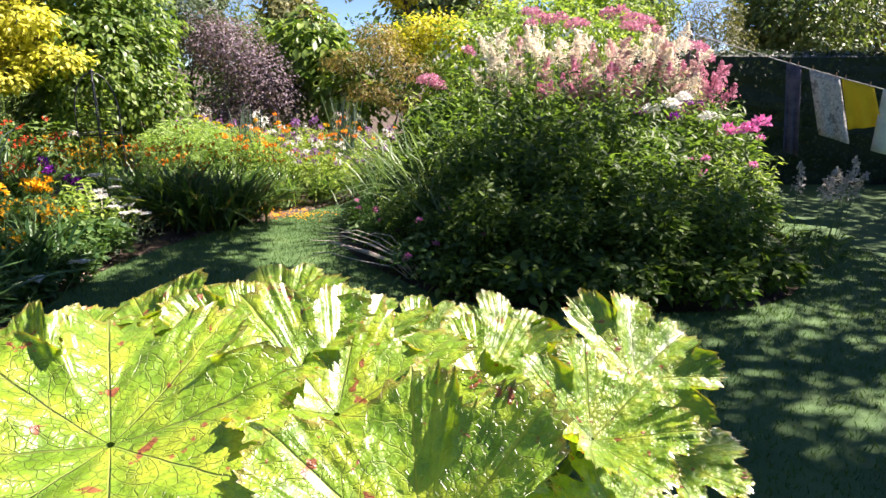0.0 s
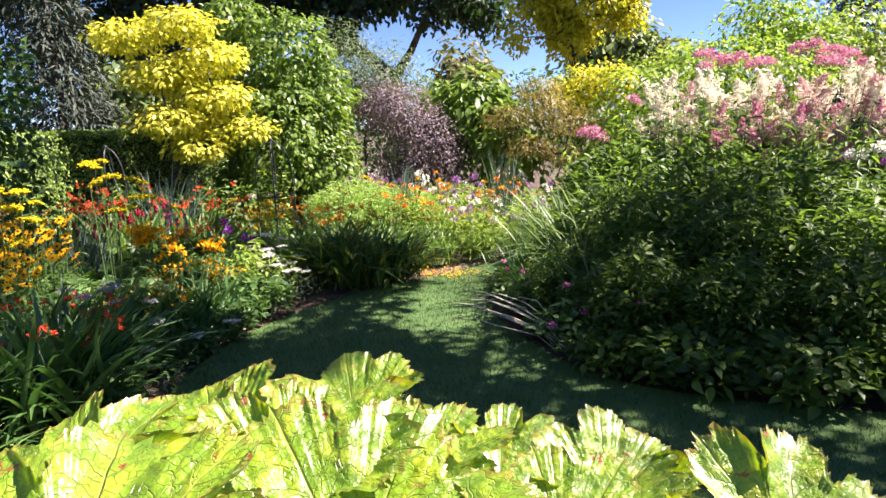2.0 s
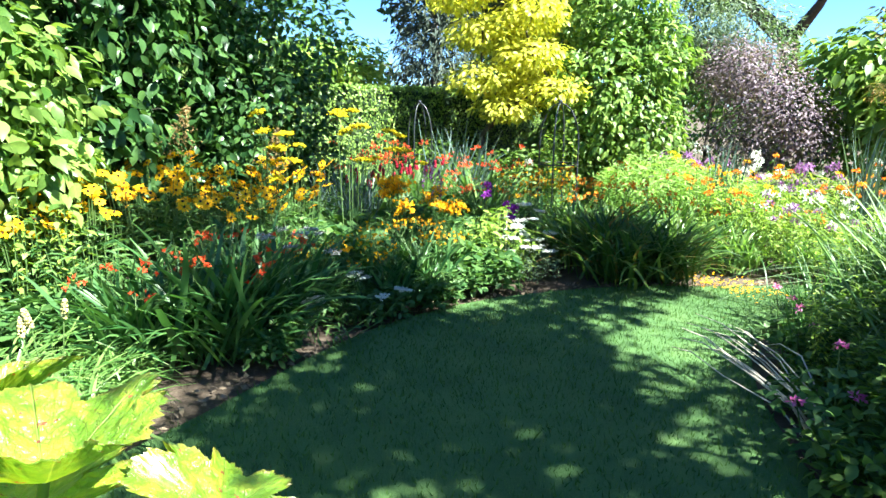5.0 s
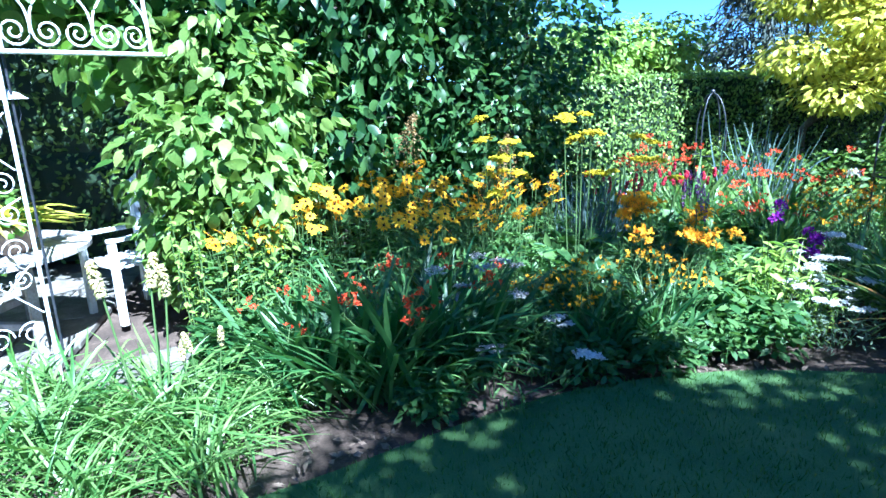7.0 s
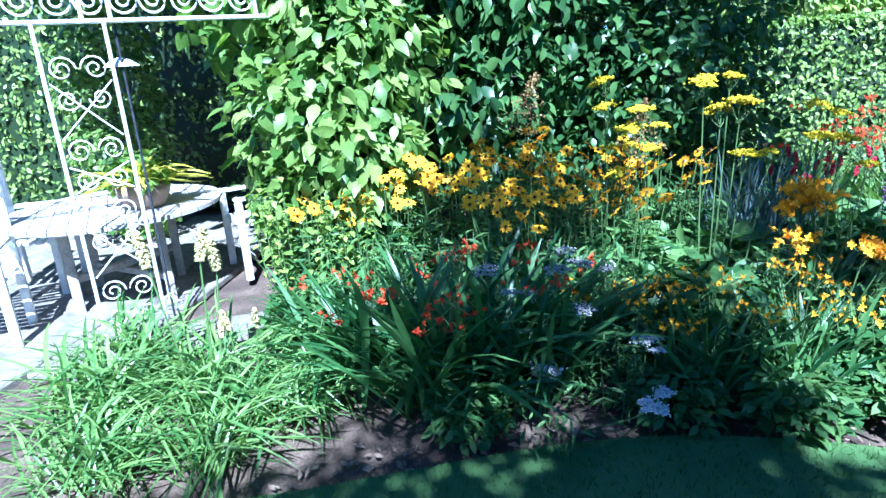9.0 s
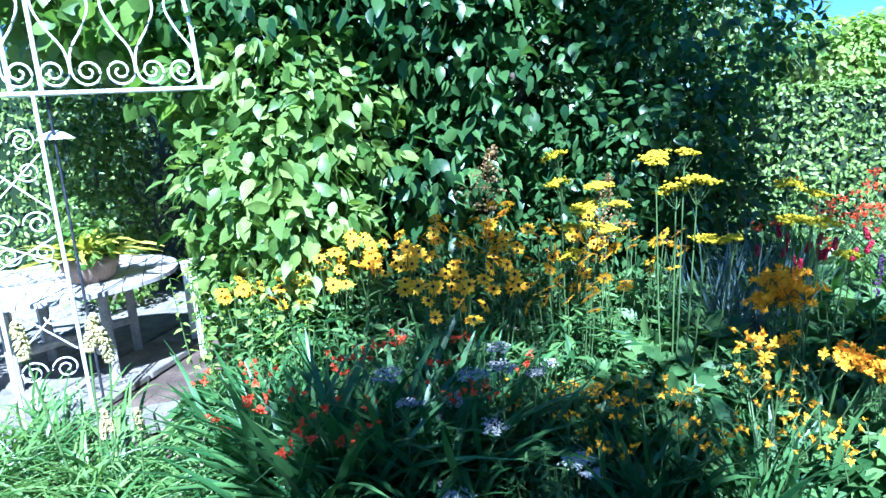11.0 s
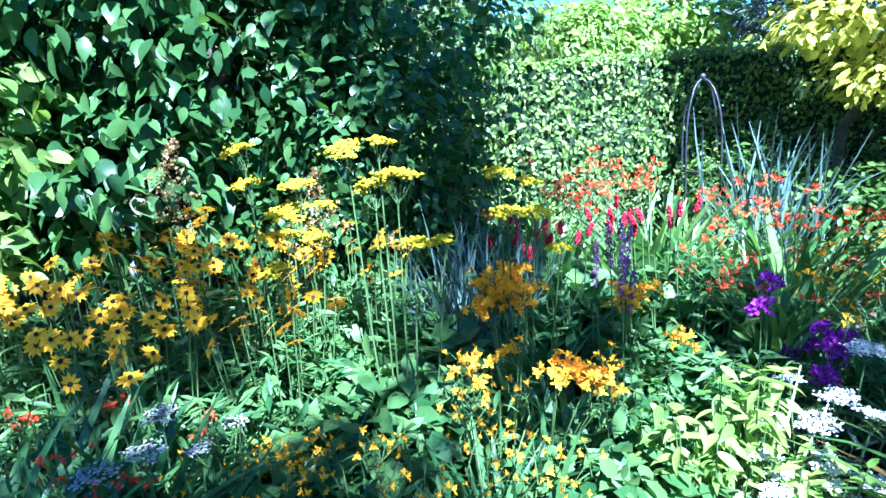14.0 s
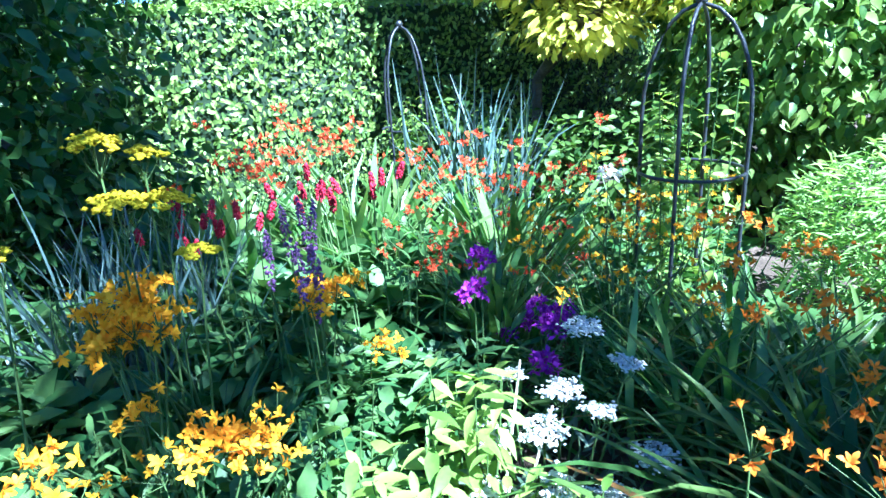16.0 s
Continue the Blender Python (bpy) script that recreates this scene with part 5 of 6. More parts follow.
# tree over the lawn, whose crown dapples the grass
shade = [(x - 0.3 + RNG.uniform(-0.3, 0.3), y - 1.3 + RNG.uniform(-0.3, 0.3), 5.3 + RNG.uniform(-0.3, 0.5), RNG.uniform(0.5, 0.72))
         for x in np.arange(-0.95, 8.6, 0.95) for y in np.arange(2.9, 7.3, 0.92) if not (x < 3.3 and y < 3.3) and not (x < 0.5 and y < 4.9) and not (x < 0.5 and y > 6.1) and not (x > 3.2 and y > 6.3) and not (abs(x - 1.75) < 0.45 and abs(y - 5.8) < 0.45) and not (abs(x - 7.1) < 0.9 and abs(y - 5.9) < 0.6) and not (abs(x - 4) < 0.5 and abs(y - 5.8) < 0.4) and RNG.random() < 0.95]
shade += [(x + RNG.uniform(-0.3, 0.3), y + RNG.uniform(-0.3, 0.3), 5.4 + RNG.uniform(-0.3, 0.4), 0.68) for x in np.arange(9.0, 13.2, 0.95) for y in np.arange(4.9, 8.0, 0.95)]
shade += [(-1.9, 3.3, 5.4, 0.5), (-1.3, 3.9, 5.3, 0.45)]
shade += [(5.9, 1.0, 5.3, 0.7), (6.9, 0.6, 5.4, 0.8), (7.6, 1.3, 5.4, 0.7), (5.3, 1.4, 5.2, 0.5), (2.8, 3.2, 5.3, 0.55), (3.4, 3.5, 5.3, 0.55), (2.3, 3.4, 5.3, 0.45), (2.1, 5.5, 5.3, 0.5), (2.9, 3.9, 5.3, 0.45)]
bush("apple_tree", "spreading tree whose high crown shades the lawn", "tree", shade, 52000, 0.13, "darktree", LEAF, (8.6, 2.4, 0, 0.16), inner=0.15)

twigs = [(1.83 + 0.09 * k, 2.6 + 0.05 * (k % 3), 2.72 - 0.05 * k + 0.1 * (k % 2), 0.09) for k in range(5)] + [(2.95, 1.9, 2.45, 0.08), (2.9, 1.95, 2.58, 0.1), (2.8, 2.0, 2.7, 0.1)]
bush("apple_branch", "drooping leafy twigs hanging from the tree overhead", "branch", twigs, 90, 0.075, "darktree", LEAF, (2.3, 2.5, 4.4, 0.012), inner=0.1, droop=1.5)

# ---- the right-hand border ----
leafy = stem_plant("border_foliage", "dense dark green leafy perennial clump", "plant", [], (2300, 0.42, 0.95), "border", leaf=0.085, shape=(LEAF[0] * (0.7, 1, 1), LEAF[1]), group="dark border foliage")
place(leafy, [(0.75, 2.75, 0, 0.75), (1.3, 2.55, 50, 0.75), (1.9, 2.45, 110, 0.78), (2.45, 2.5, 170, 0.75), (1.0, 3.4, 230, 1.05), (1.6, 3.2, 290, 1.05), (2.2, 3.1, 20, 1.0), (2.75, 3.0, 80, 0.85), (0.7, 4.1, 140, 1.1), (1.3, 4.1, 200, 1.25), (1.9, 3.9, 260, 1.25), (2.5, 3.8, 320, 1.1),
              (0.9, 4.8, 30, 1.3), (1.6, 4.8, 90, 1.4), (2.3, 4.6, 150, 1.25), (0.7, 5.5, 210, 1.3), (1.4, 5.6, 270, 1.5), (2.1, 5.5, 330, 1.45), (2.9, 4.6, 15, 1.0), (2.9, 5.4, 75, 1.2), (3.2, 3.7, 130, 0.8), (0.45, 3.0, 0, 0.5), (0.3, 3.5, 70, 0.6), (3.3, 4.6, 10, 1.25), (3.3, 5.3, 80, 1.4), (2.7, 5.9, 140, 1.6), (3.0, 3.2, 200, 0.7), (0.8, 6.1, 20, 1.3), (2.0, 6.0, 120, 1.75)])
low = stem_plant("low_foliage", "low rounded leafy plant at the lawn edge", "plant", [], (800, 0.34, 0.34), "border", leaf=0.075, shape=OVATE, group="edging foliage")
place(low, [(0.6, 2.45, 0, 0.8), (1.05, 2.25, 60, 0.95), (1.6, 2.15, 120, 1.0), (2.2, 2.2, 180, 1.0), (2.75, 2.45, 240, 0.9), (0.2, 3.05, 300, 0.6), (-0.05, 3.7, 30, 0.6), (-0.1, 4.3, 90, 0.7), (0.1, 5.0, 150, 0.8)])
upright = leafy_stems("border_perennial", "upright leafy perennial stems in the border", "plant", 18, 0.34, 1.25, 0.1, "border", "upright perennials")
place(upright, [(0.7, 3.3, 0, 0.85), (1.05, 3.9, 50, 1.05), (1.45, 3.1, 100, 0.85), (1.75, 4.3, 150, 1.15), (2.15, 3.5, 200, 0.95), (2.5, 4.4, 250, 1.1), (2.9, 3.7, 300, 0.9), (0.95, 5.2, 20, 1.15), (1.4, 5.0, 70, 1.2), (2.0, 5.2, 120, 1.25), (2.8, 5.0, 170, 1.2), (3.3, 4.3, 220, 0.95), (0.85, 2.8, 270, 0.6), (2.0, 2.75, 320, 0.65)])
# stems in the sunlit leaf colour, brighter than their neighbours
lit_up = leafy_stems("phlox_foliage", "upright leafy stems coloured a sunlit bright green", "plant", 16, 0.3, 1.0, 0.09, "herb_lit", "upright perennials")
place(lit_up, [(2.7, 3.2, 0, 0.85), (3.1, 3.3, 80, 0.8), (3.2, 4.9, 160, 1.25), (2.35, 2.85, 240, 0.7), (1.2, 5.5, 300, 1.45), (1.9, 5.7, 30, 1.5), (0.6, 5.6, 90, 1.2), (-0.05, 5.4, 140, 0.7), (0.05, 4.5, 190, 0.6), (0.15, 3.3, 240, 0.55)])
JOE = [dome("pink", 0.15, 480, 0.026, 0.6), dome("pink", 0.11, 340, 0.026, 0.75), dome("pink", 0.085, 240, 0.024, 0.9)]
JOE_AT = [(0.53, 6.1, 1.36), (0.62, 6.0, 1.3), (1.0, 6.17, 1.7), (1.75, 6.06, 2.12), (1.95, 6.0, 2.05), (2.07, 5.98, 2.08), (2.25, 5.92, 2.0), (2.6, 5.85, 2.12), (2.72, 5.8, 2.15), (2.85, 5.75, 2.05), (2.98, 5.7, 2.02), (3.1, 5.65, 1.92), (3.5, 5.47, 1.74), (3.58, 5.4, 1.64), (1.7, 5.9, 2.0), (2.8, 5.6, 1.95)]
tall = stem_plant("joe_pye_weed", "tall stems with fluffy dusty-pink flower domes", "flower", [(JOE[k % 3], x - 2.0, y - 5.9, z) for k, (x, y, z) in enumerate(JOE_AT)], None, "border", tilt=8)
tall.location = (2.0, 5.9, 0)
CREAM = [plume("cream", 0.27, 0.1, 380, 0.024), plume("cream", 0.19, 0.085, 280, 0.024), plume("blush", 0.2, 0.08, 260, 0.024)]
n = 120
cream = stem_plant("cream_bistort", "mass of fluffy cream flower plumes", "flower", [(CREAM[(0, 1, 0, 1, 2)[k % 5]], float(a) - 2.2, float(b - 0.24 * (a - 1.4)) - 5.2, float(c)) for k, (a, b, c) in enumerate(zip(RNG.uniform(1.1, 3.4, n), RNG.uniform(5.2, 5.75, n), RNG.uniform(1.1, 1.72, n)))], None, "border", "flower_plume", tilt=22)
cream.location = (2.2, 5.2, 0)
PINKP = plume("pink", 0.19, 0.07, 200, 0.024)
pinks = stem_plant("pink_bistort", "loose pale pink flower plumes", "flower", [(PINKP, float(a) - 2.2, float(b) - 5.0, float(c)) for a, b, c in zip(RNG.uniform(1.3, 3.7, 46), RNG.uniform(4.7, 5.2, 46), RNG.uniform(0.95, 1.45, 46))], None, "border", "flower_plume", tilt=20)
pinks.location = (2.2, 5.0, 0)
WP, BP, VP = dome("white", 0.07, 110, 0.035, 0.9), dome("brightpink", 0.07, 110, 0.035, 0.8), dome("purple", 0.05, 80, 0.03, 1.2)
place(stem_plant("white_phlox", "phlox with pure white flower trusses", "flower", [(WP, *p) for p in ((0, 0, 1.05), (0.15, 0.1, 1.1), (-0.12, 0.12, 1.0), (0.3, -0.1, 0.95))], (160, 0.25, 0.95), "border"), [(2.75, 4.25, 0, 1.12)])
place(stem_plant("pink_phlox", "phlox with bright pink flower trusses", "flower", [(BP, *p) for p in ((0, 0, 0.9), (0.14, 0.06, 0.95), (-0.12, 0.1, 0.88))], (160, 0.25, 0.85), "border"), [(3.3, 3.8, 0, 1.1)])
place(stem_plant("monkshood", "violet-blue hooded flower spikes", "flower", [(VP, *p) for p in ((0, 0, 1.1), (0.5, 0.1, 1.2), (0.7, 0.2, 1.15), (0.3, -0.1, 1.05))], (200, 0.4, 0.95), "border"), [(2.6, 4.6, 0, 1.0)])
BALL = dome("brightpink", 0.035, 60, 0.02, 1.2)
place(stem_plant("pompon_dahlia", "dahlia with small magenta ball flowers", "flower", [(BALL, *p) for p in ((0, 0, 0.78), (0.16, 0.05, 0.8), (0.55, 0.0, 0.75), (0.7, 0.2, 0.95), (0.1, -0.1, 0.7))], (260, 0.4, 0.7), "border"), [(2.55, 3.3, 0, 1.0)])
misc = sword_clump("silver_grass", "arching fountain of green ornamental grass", "grass", 260, (0.9, 1.55), 0.007, (0.05, 0.6), (0.2, 0.75), "silver", (), "silver grass", 0.1)
place(misc, [(0.5, 4.05, 0, 1.08), (0.35, 4.6, 100, 1.0), (0.55, 3.5, 220, 0.75)])
airy = sword_clump("moor_grass", "fine upright grassy stems at the bend", "grass", 180, (0.5, 1.05), 0.005, (0.03, 0.45), (0.05, 0.5), "strap", (), "silver grass", 0.12)
place(airy, [(0.0, 4.1, 0, 0.85), (0.05, 3.6, 80, 0.7), (0.1, 4.7, 160, 0.95)])
SILV = plume("greywhite", 0.25, 0.05, 160, 0.025)
place(stem_plant("spent_astilbe", "faded whitish flower plumes at the border end", "flower", [(SILV, *p) for p in ring_spots(7, 0.25, 0.6, height=0.2)], (120, 0.25, 0.4), "border", "flower_plume"), [(3.4, 2.85, 0, 1.0)])

CAMP = dome("brightpink", 0.022, 26, 0.02, 0.5)
place(stem_plant("rose_campion", "loose plant with a few small bright pink flowers", "flower", [(CAMP, *p) for p in ((0, 0, 0.3), (0.2, -0.12, 0.2), (-0.12, 0.15, 0.44), (0.1, 0.2, 0.5), (0.35, 0.0, 0.36), (-0.2, -0.05, 0.22))], (260, 0.34, 0.36), "herb", leaf=0.06, shape=OVATE), [(0.42, 2.62, 0, 1.0), (0.0, 3.5, 130, 0.9)])

# bent dry stalks lying over the lawn edge
dry = thing("dry_stalks", "bundle of pale dead flower stalks bent over the lawn", "stalks")
for k in range(13):
    a, b, c = RNG.normal(size=3)
    foot = np.array((0.3 + 0.05 * a, 2.78 + 0.05 * b, 0.0))
    tip = np.array((-0.38 + 0.13 * b, 3.1 + 0.1 * c, 0.24 + 0.07 * a))
    mid = foot * 0.5 + tip * 0.5 + (0.02 * c, 0.03 * a, 0.1 + 0.03 * b)
    part("stalk", mesh_of("stalk", *tube([foot, foot * 0.7 + mid * 0.3 + (0, 0, 0.05), mid, mid * 0.4 + tip * 0.6 + (0, 0, 0.03), tip], [0.0045, 0.004, 0.0036, 0.003, 0.002], 5), M["drystem"]), dry)
bent = thing("bent_stem", "long green stem leaning across the border edge", "stem")
part("stem", mesh_of("stem", *tube([(0.75, 2.75, 0.1), (0.4, 3.1, 0.38), (-0.05, 3.5, 0.75)], [0.008, 0.007, 0.005], 6), M["strap_lit"]), bent)

# ---- ironwork, table and chairs of the sitting place ----
def scroll(r, turns=1.6, sign=1, n=26):
    """Flat spiral in the x-z plane, from its outer end inwards."""
    t = np.linspace(0, 1, n)
    rad = r * (1 - 0.82 * t)
    a = sign * t * turns * 2 * np.pi
    return np.stack([rad * np.cos(a), 0 * t, rad * np.sin(a)], -1)


def rod(points, r=0.006, sides=6):
    return tube(points, np.full(len(points), r), sides)


arch = thing("iron_arch", "white-painted wrought iron garden arch with scrolled panels", "arch", at=(-3.05, -0.72, 0), turn=math.radians(128))
# local x runs along the arch, z up
for x in (-0.16, 0.18):
    part("upright", mesh_of("upright", *rod([(x, 0, 0), (x, 0.0, 1.0), (x, 0, 1.86)], 0.011, 8), M["iron_white"]), arch)
for x in (-0.9, 0.08, 0.22, 1.02):
    part("upright", mesh_of("upright", *rod([(x, 0.03, 1.86), (x - 0.01 * (x > 1), 0.03, 2.2), (x - 0.06 * (x > 1), 0.03, 2.55)], 0.012, 8), M["iron_white"]), arch)
for z, x0, x1 in ((1.86, -1.2, 1.1), (2.56, -1.2, 1.0)):
    part("rail", mesh_of("rail", *rod([(x0, 0.015, z), ((x0 + x1) / 2, 0.015, z), (x1, 0.015, z)], 0.013, 8), M["iron_white"]), arch)
for z in (0.35, 0.82, 1.18, 1.62):
    for sx, x in ((1, -0.07), (-1, 0.09)):
        part("scroll", mesh_of("scroll", *rod(scroll(0.07, 1.7, 1) * (sx, 1, 1) + (x, 0, z), 0.005), M["iron_white"]), arch)
        part("scroll", mesh_of("scroll", *rod(scroll(0.06, 1.6, -1) * (sx, 1, 1) + (x, 0, z - 0.16), 0.005), M["iron_white"]), arch)
for z0, z1 in ((0.45, 0.75), (0.95, 1.1), (1.25, 1.55)):
    for a, b in ((-0.14, 0.16), (0.16, -0.14)):
        part("brace", mesh_of("brace", *rod([(a, 0, z0), ((a + b) / 2, 0, (z0 + z1) / 2), (b, 0, z1)], 0.005), M["iron_white"]), arch)
for k in range(6):
    x = -0.75 + 0.32 * k
    for sx in (1, -1):
        s_curve = np.concatenate([scroll(0.078, 1.7, -1)[::-1] * (sx, 1, 1) + (x + sx * 0.078, 0.02, 1.965),
                                  smooth_line([(x + sx * 0.158, 0.02, 2.0), (x + sx * 0.14, 0.02, 2.09), (x + sx * 0.07, 0.02, 2.2), (x + sx * 0.03, 0.02, 2.32), (x + sx * 0.08, 0.02, 2.45), (x + sx * 0.15, 0.02, 2.54)], 4)])
        part("scroll", mesh_of("scroll", *rod(s_curve, 0.007), M["iron_white"]), arch)
lamp = thing("garden_lantern", "hanging lantern with a pale shade and wire basket", "lantern", at=(-3.3, -0.62, 1.62))
part("shade", mesh_of("shade", *tube([(0, 0, 0.05), (0, 0, 0.03), (0, 0, 0.0)], [0.012, 0.06, 0.1], 14), M["iron_white"]), lamp)
for k in range(8):
    a = k * math.pi / 4
    part("wire", mesh_of("wire", *rod([(0.05 * math.cos(a), 0.05 * math.sin(a), 0.0), (0.055 * math.cos(a), 0.055 * math.sin(a), -0.08), (0.03 * math.cos(a), 0.03 * math.sin(a), -0.15)], 0.0025, 4), M["iron_black"]), lamp)
part("hook", mesh_of("hook", *rod([(0, 0, 0.05), (0.005, 0, 0.2), (0.04, 0.03, 0.27)], 0.004, 5), M["iron_black"]), lamp)
part("pole", mesh_of("pole", *rod([(0.06, 0.05, -1.62), (0.06, 0.05, -0.5), (0.05, 0.04, 0.27)], 0.008, 6), M["iron_black"]), lamp)


def plank_disc(radius, thick, planks):
    """Round top cut into boards with open joints; returns one mesh for each board."""
    out = []
    w = 2 * radius / planks
    for k in range(planks):
        y0, y1 = -radius + k * w + 0.003, -radius + (k + 1) * w - 0.003
        ys = np.linspace(y0, y1, 5)
        half = np.sqrt(np.maximum(radius**2 - ys**2, 0.0004))
        ringp = np.concatenate([np.stack([half, ys], -1), np.stack([-half[::-1], ys[::-1]], -1)])
        n = len(ringp)
        bm = bmesh.new()
        lo = [bm.verts.new((x, y, -thick)) for x, y in ringp]
        hi = [bm.verts.new((x, y, 0)) for x, y in ringp]
        bm.faces.new(hi)
        bm.faces.new(lo[::-1])
        for i in range(n):
            bm.faces.new((lo[i], lo[(i + 1) % n], hi[(i + 1) % n], hi[i]))
        bm.normal_update()
        me = bpy.data.meshes.new("board")
        bm.to_mesh(me)
        bm.free()
        me.materials.append(M["table"])
        out.append(me)
    return out


def box(sx, sy, sz, bevel=0.006):
    bm = bmesh.new()
    bmesh.ops.create_cube(bm, size=1)
    bmesh.ops.scale(bm, verts=bm.verts, vec=(sx, sy, sz))
    bmesh.ops.bevel(bm, geom=bm.edges[:], offset=bevel, segments=2, affect="EDGES")
    me = bpy.data.meshes.new("timber")
    bm.to_mesh(me)
    bm.free()
    return me


def timber(name, parent, size, at, mat):
    me = box(*size)
    me.materials.append(M[mat])
    return part(name, me, parent, at=at)


table = thing("garden_table", "round weathered wooden garden table with slatted top", "table", at=(-3.85, -1.25, 0), turn=0.6)
top = thing("tabletop", "", "")
top.parent, top.location = table, (0, 0, 0.69)
for me in plank_disc(0.72, 0.028, 13):
    part("board", me, top)
for a in range(4):
    c, s_ = math.cos(a * math.pi / 2 + 0.6), math.sin(a * math.pi / 2 + 0.6)
    timber("leg", table, (0.06, 0.06, 0.67), pose(0.42 * c, 0.42 * s_, 0.335), "table")
for a in (0.6, 0.6 + math.pi / 2):
    timber("stretcher", table, (0.8, 0.05, 0.05), pose(0, 0, 0.2 + 0.06 * (a > 1), 0, 0, math.degrees(a)), "table")
    timber("rail", table, (0.86, 0.03, 0.07), pose(0, 0, 0.615 - 0.001 * (a > 1), 0, 0, math.degrees(a)), "table")


def chair(label, at, turn):
    root = thing("garden_chair", label, "chair", "garden chairs", at=at, turn=turn)
    for x in (-0.24, 0.24):
        for y, h in ((-0.22, 0.62), (0.22, 1.0)):
            timber("leg", root, (0.05, 0.05, h), pose(x, y, h / 2), "iron_white")
        timber("armrest", root, (0.06, 0.5, 0.03), pose(x, 0.0, 0.636), "iron_white")
    for k in range(6):
        timber("seat_slat", root, (0.5, 0.06, 0.022), pose(0, -0.2 + 0.08 * k, 0.43), "iron_white")
    for k in range(6):
        wid = 0.43 - 0.03 * max(0, k - 3)
        timber("back_slat", root, (wid, 0.02, 0.045), pose(0, 0.225, 0.55 + 0.085 * k), "iron_white")
    timber("backrest_post", root, (0.06, 0.024, 0.56), pose(0, 0.25, 0.76), "iron_white")
    rail = [(-0.24 + 0.06 * k, 0.225, 0.97 + 0.1 * math.sin(math.pi * k / 8)) for k in range(9)]
    part("top_rail", mesh_of("top_rail", *rod(rail, 0.024, 8), M["iron_white"]), root)
    return root


chair("white-painted slatted garden armchair drawn to the table", (-4.0, -2.1, 0), math.radians(200))
chair("white-painted slatted garden armchair facing the table", (-4.45, -0.45, 0), math.radians(40))
chair("white-painted slatted garden armchair beside the table", (-3.0, -1.75, 0), math.radians(120))
pot = thing("planter", "aged bowl planter of yellow-green ferns on the table", "planter", at=(-3.75, -0.95, 0.69))
part("bowl", mesh_of("bowl", *tube([(0, 0, 0), (0, 0, 0.02), (0, 0, 0.1), (0, 0, 0.17), (0, 0, 0.175), (0, 0, 0.14)], [0.1, 0.13, 0.17, 0.19, 0.175, 0.16], 20), M["terracotta"]), pot)
part("fern", mesh_of("fern", *straps(60, (0.3, 0.5), 0.022, (0.5, 1.2), (0.2, 0.6), 0.04), M["gold"]), pot, "yellow-green fern fronds").location = (0, 0, 0.14)
part("leaves", mesh_of("leaves", *leaves_in([(0, 0, 0.24, 0.18)], 220, 0.08, ROUND), M["vine"]), pot)
bush("ivy_column", "tall clipped ivy column in sun", "shrub", [(-5.3, -2.1, z, 0.42) for z in (0.4, 0.9, 1.4, 1.8)], 4500, 0.06, "climber", ROUND, inner=0.75)
bush("vine", "grape vine with broad backlit leaves over the arch", "climber", [(-4.2, -0.6, 2.5, 0.5), (-4.7, -1.2, 2.6, 0.6), (-4.1, -0.2, 1.9, 0.35), (-5.0, -1.7, 2.7, 0.7), (-4.5, -0.4, 2.2, 0.4), (-4.1, -1.5, 2.9, 0.5)], 2400, 0.15, "vine", (OVATE[0] * (1.5, 1, 1), OVATE[1]), (-4.6, -0.3, 0, 0.03), inner=0.3)
bush("background_tree", "dark leafy tree behind the sitting place", "tree", [(-6.2, -1.0, 2.6, 0.9), (-6.4, -2.2, 3.2, 1.0), (-6.3, 0.2, 2.8, 1.0), (-6.0, 1.3, 3.6, 1.1), (-6.4, 2.5, 3.2, 0.9), (-6.2, -0.2, 1.4, 0.8)], 8000, 0.13, "darktree", LEAF, (-6.5, 0, 0, 0.1), inner=0.35)
log = thing("stone_edging", "low pale stone edging along the bed", "edging")
for k in range(5):
    timber("stone", log, (0.3, 0.14, 0.12), pose(-3.05 - 0.12 * k, -0.35 + 0.28 * k, 0.04, 0, 0, 110 + 4 * k), "paving")

# ---- plant supports ----
def obelisk(label, at, height=1.45, radius=0.2):
    root = thing("obelisk", label, "obelisk", "plant supports", at=at)
    for k in range(4):
        a = k * math.pi / 2 + 0.4
        c, s_ = math.cos(a), math.sin(a)
        pts = [(radius * c, radius * s_, 0), (radius * c, radius * s_, height * 0.55)] + [(radius * c * math.cos(b), radius * s_ * math.cos(b), height * (0.72 + 0.28 * math.sin(b))) for b in np.linspace(0, 1.5, 7)]
        part("rod", mesh_of("rod", *rod(pts, 0.008), M["iron_black"]), root)
    for z in (0.35, height * 0.58):
        part("ring", mesh_of("ring", *rod([(radius * math.cos(b), radius * math.sin(b), z) for b in np.linspace(0, 2 * np.pi, 25)], 0.007), M["iron_black"]), root)
    bm = bmesh.new()
    bmesh.ops.create_uvsphere(bm, u_segments=12, v_segments=8, radius=0.022)
    me = bpy.data.meshes.new("finial")
    bm.to_mesh(me)
    me.materials.append(M["iron_black"])
    part("finial", me, root, at=pose(0, 0, height + 0.015))
    return root


obelisk("dark metal plant obelisk with a rounded top among flowers", (-2.95, 5.1, 0))
obelisk("dark metal plant obelisk beside the hedge", (-4.95, 4.95, 0), 1.45, 0.16)
POM = dome("cream", 0.04, 90, 0.02, 1.0)
place(stem_plant("cream_dahlia", "single cream ball flower on a tall stem", "flower", [(POM, 0, 0, 0.86)], (120, 0.16, 0.6), "herb", leaf=0.08), [(-3.05, 4.75, 0, 1.0)])
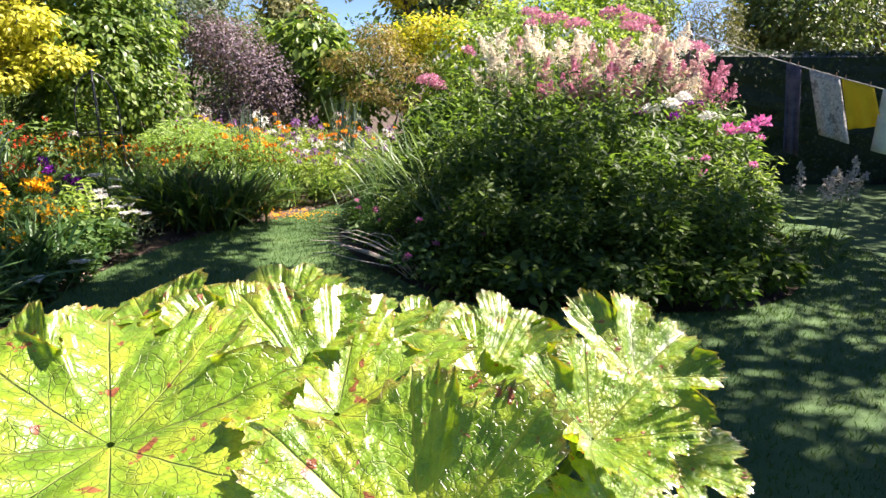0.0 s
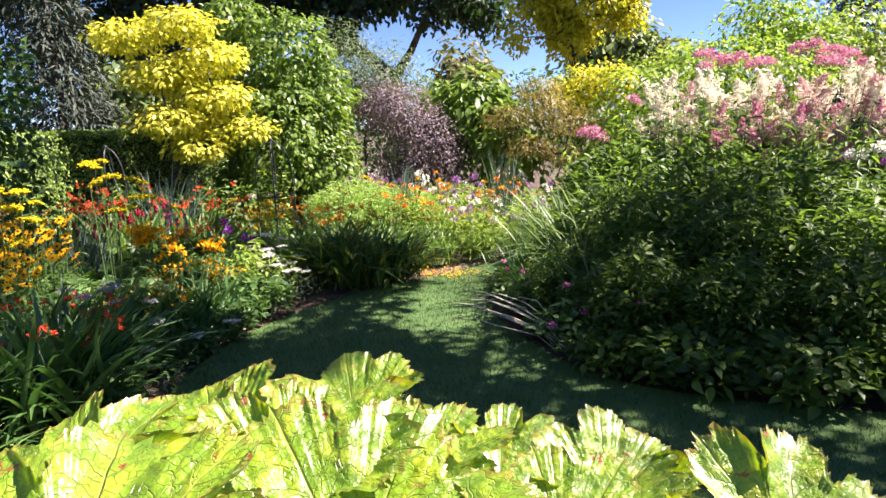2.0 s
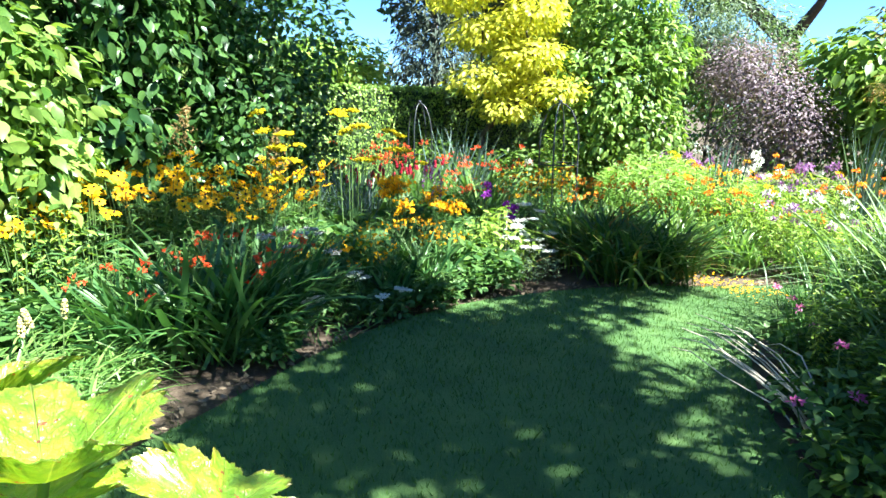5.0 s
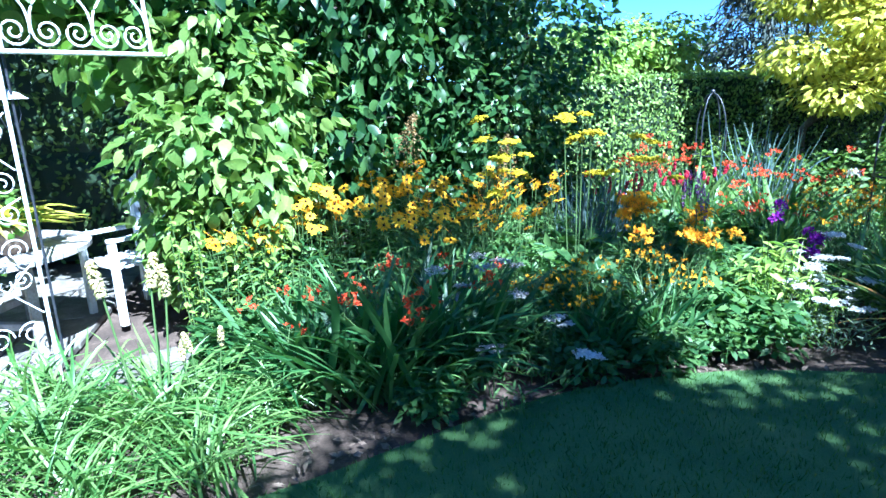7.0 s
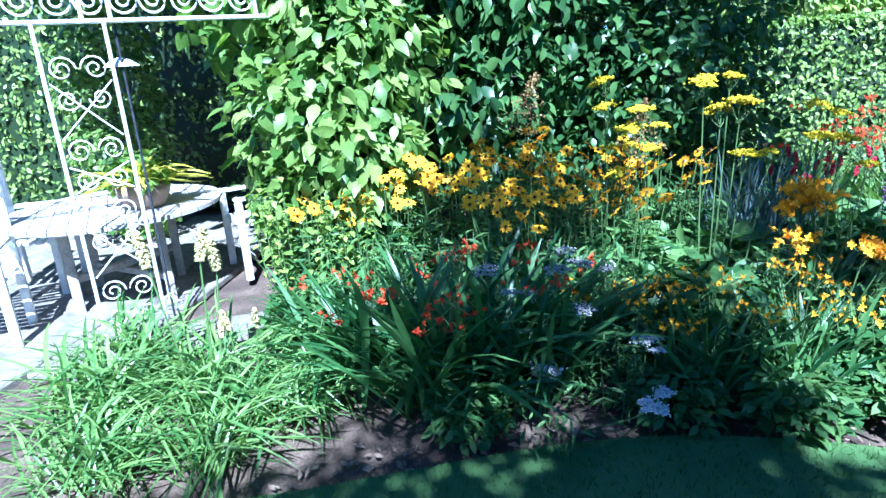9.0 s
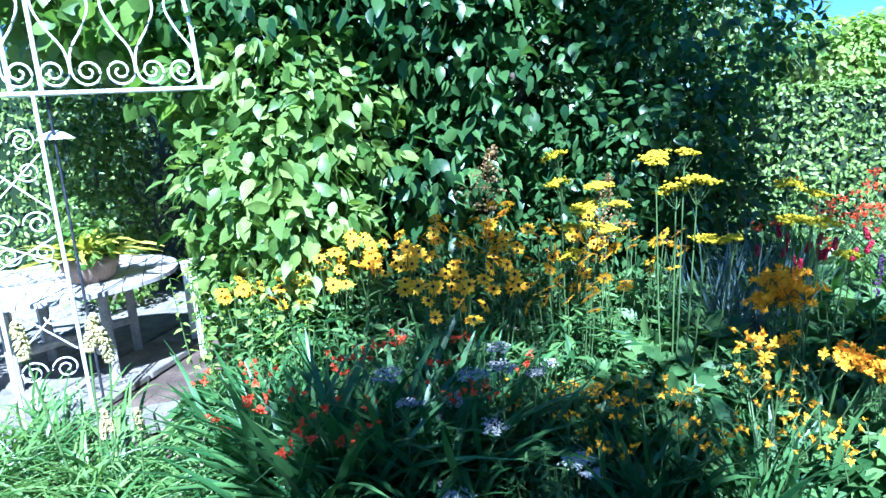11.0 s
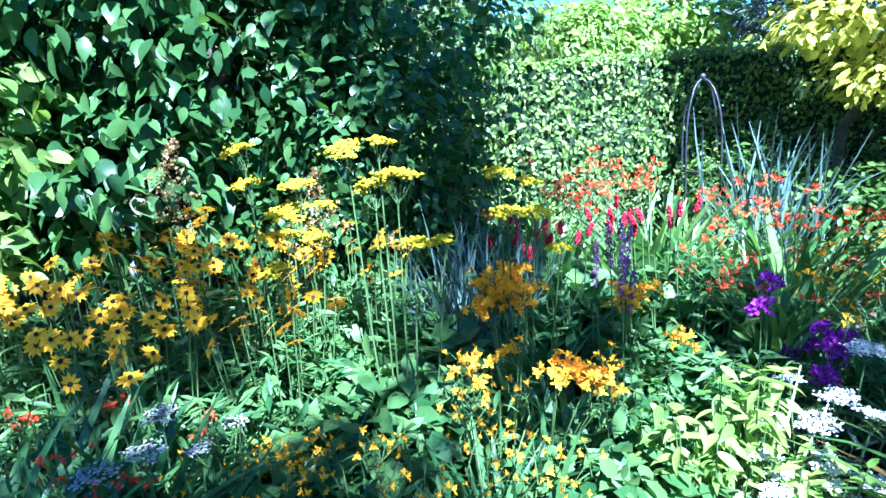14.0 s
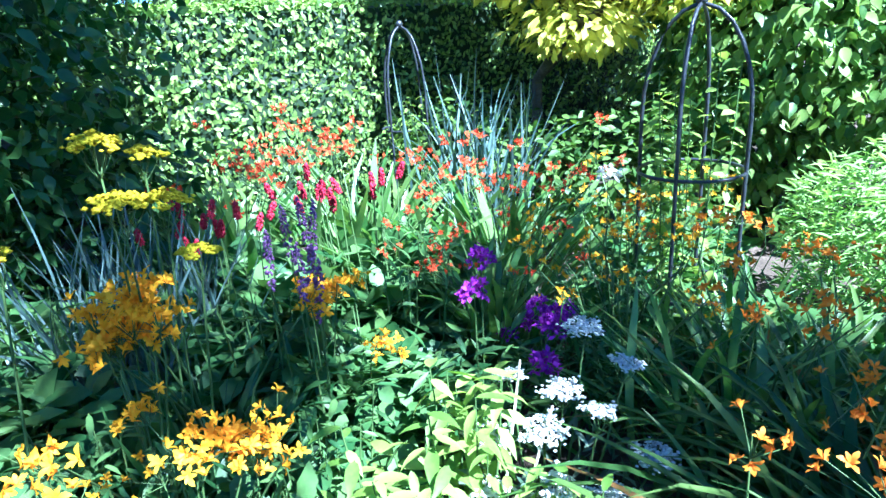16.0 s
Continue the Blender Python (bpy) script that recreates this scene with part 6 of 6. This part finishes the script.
climb = leafy_stems("clematis", "leafy climber on the plant support", "climber", 10, 0.19, 1.2, 0.07, "herb_lit", shape=LEAF)
place(climb, [(-2.95, 5.1, 0, 1.0), (-4.95, 4.95, 90, 0.8)])

# ---- washing line with cloths ----
A, B = np.array((3.5, 5.65, 1.93)), np.array((6.4, 3.7, 0.96))
line = thing("washing_line", "pale cord washing line sagging across the lawn", "washing line")
s = np.linspace(0, 1, 24)[:, None]
cord = A * (1 - s) + B * s - np.array((0, 0, 0.05)) * np.sin(s * np.pi)
part("cord", mesh_of("cord", *rod(cord, 0.006, 6), M["cord"]), line)
for p0 in (A, B):
    part("post", mesh_of("post", *rod([(p0[0], p0[1], 0.0), (p0[0], p0[1], p0[2] * 0.5), (p0[0], p0[1], p0[2] + 0.05)], 0.03, 10), M["iron_black"]), line)


def cloth(label, t0, t1, drop, mat, skew=0.0, point=False):
    """A hanging cloth with folds, pegged to the line."""
    nu, nv = 10, 9
    v = []
    for a in range(nv):
        for b in range(nu):
            t = t0 + (t1 - t0) * b / (nu - 1)
            p = A * (1 - t) + B * t - np.array((0, 0, 0.05 * math.sin(t * math.pi)))
            d = a / (nv - 1)
            fold = 0.03 * d * math.sin(b * 1.3 + t0 * 40) + 0.02 * d
            v.append((p[0] + skew * d * 0.86 + fold * 0.5, p[1] - skew * d * 0.5 + fold, p[2] - 0.006 - drop * d * (1 - (0.25 * (b / (nu - 1)) if point else 0))))
    f = [(a * nu + b, a * nu + b + 1, (a + 1) * nu + b + 1, (a + 1) * nu + b) for a in range(nv - 1) for b in range(nu - 1)]
    me = mesh_of("fabric", np.array(v), np.array(f), M[mat])
    root = thing("hanging_cloth", label, "cloth", "washing on the line")
    ob = part("fabric", me, root)
    mod = ob.modifiers.new("thickness", "SOLIDIFY")
    mod.thickness = 0.004
    for t in (t0 + 0.01, t1 - 0.01):
        p = A * (1 - t) + B * t - np.array((0, 0, 0.05 * math.sin(t * math.pi)))
        timber("peg", root, (0.014, 0.014, 0.07), pose(p[0], p[1], p[2] + 0.01), "pegs")


cloth("dark blue cloth hanging in narrow folds", 0.292, 0.335, 0.95, "cloth_n", 0.1)
cloth("grey patterned cloth pegged on the washing line", 0.356, 0.44, 0.68, "cloth_g", 0.2)
cloth("plain yellow cloth pegged on the washing line", 0.445, 0.53, 0.52, "cloth_y", 0.14, True)
cloth("pale grey-green cloth pegged on the washing line", 0.553, 0.68, 0.62, "cloth_p", 0.0)

# white flowers on the shrub behind the border
n = 260
blobs_w = np.array([(1.3, 8.2, 1.5), (2.0, 8.4, 1.6), (2.8, 8.6, 1.7)])
d = ball_dirs(n) * (1, 1, 0.8)
d[:, 1] = -np.abs(d[:, 1])
d[:, 2] = np.abs(d[:, 2])
p = blobs_w[RNG.integers(0, 3, n)] + d * 0.74
blooms = thing("shrub_blossom", "scattered white blossoms over the green shrub", "blossom", kind="stuff")
part("blossom", mesh_of("blossom", *soup(ROUND, frames_of(d + RNG.normal(size=(n, 3)) * 0.3, RNG.normal(size=(n, 3)), RNG.uniform(0.05, 0.1, n)), p), M["white"]), blooms, kind="stuff")
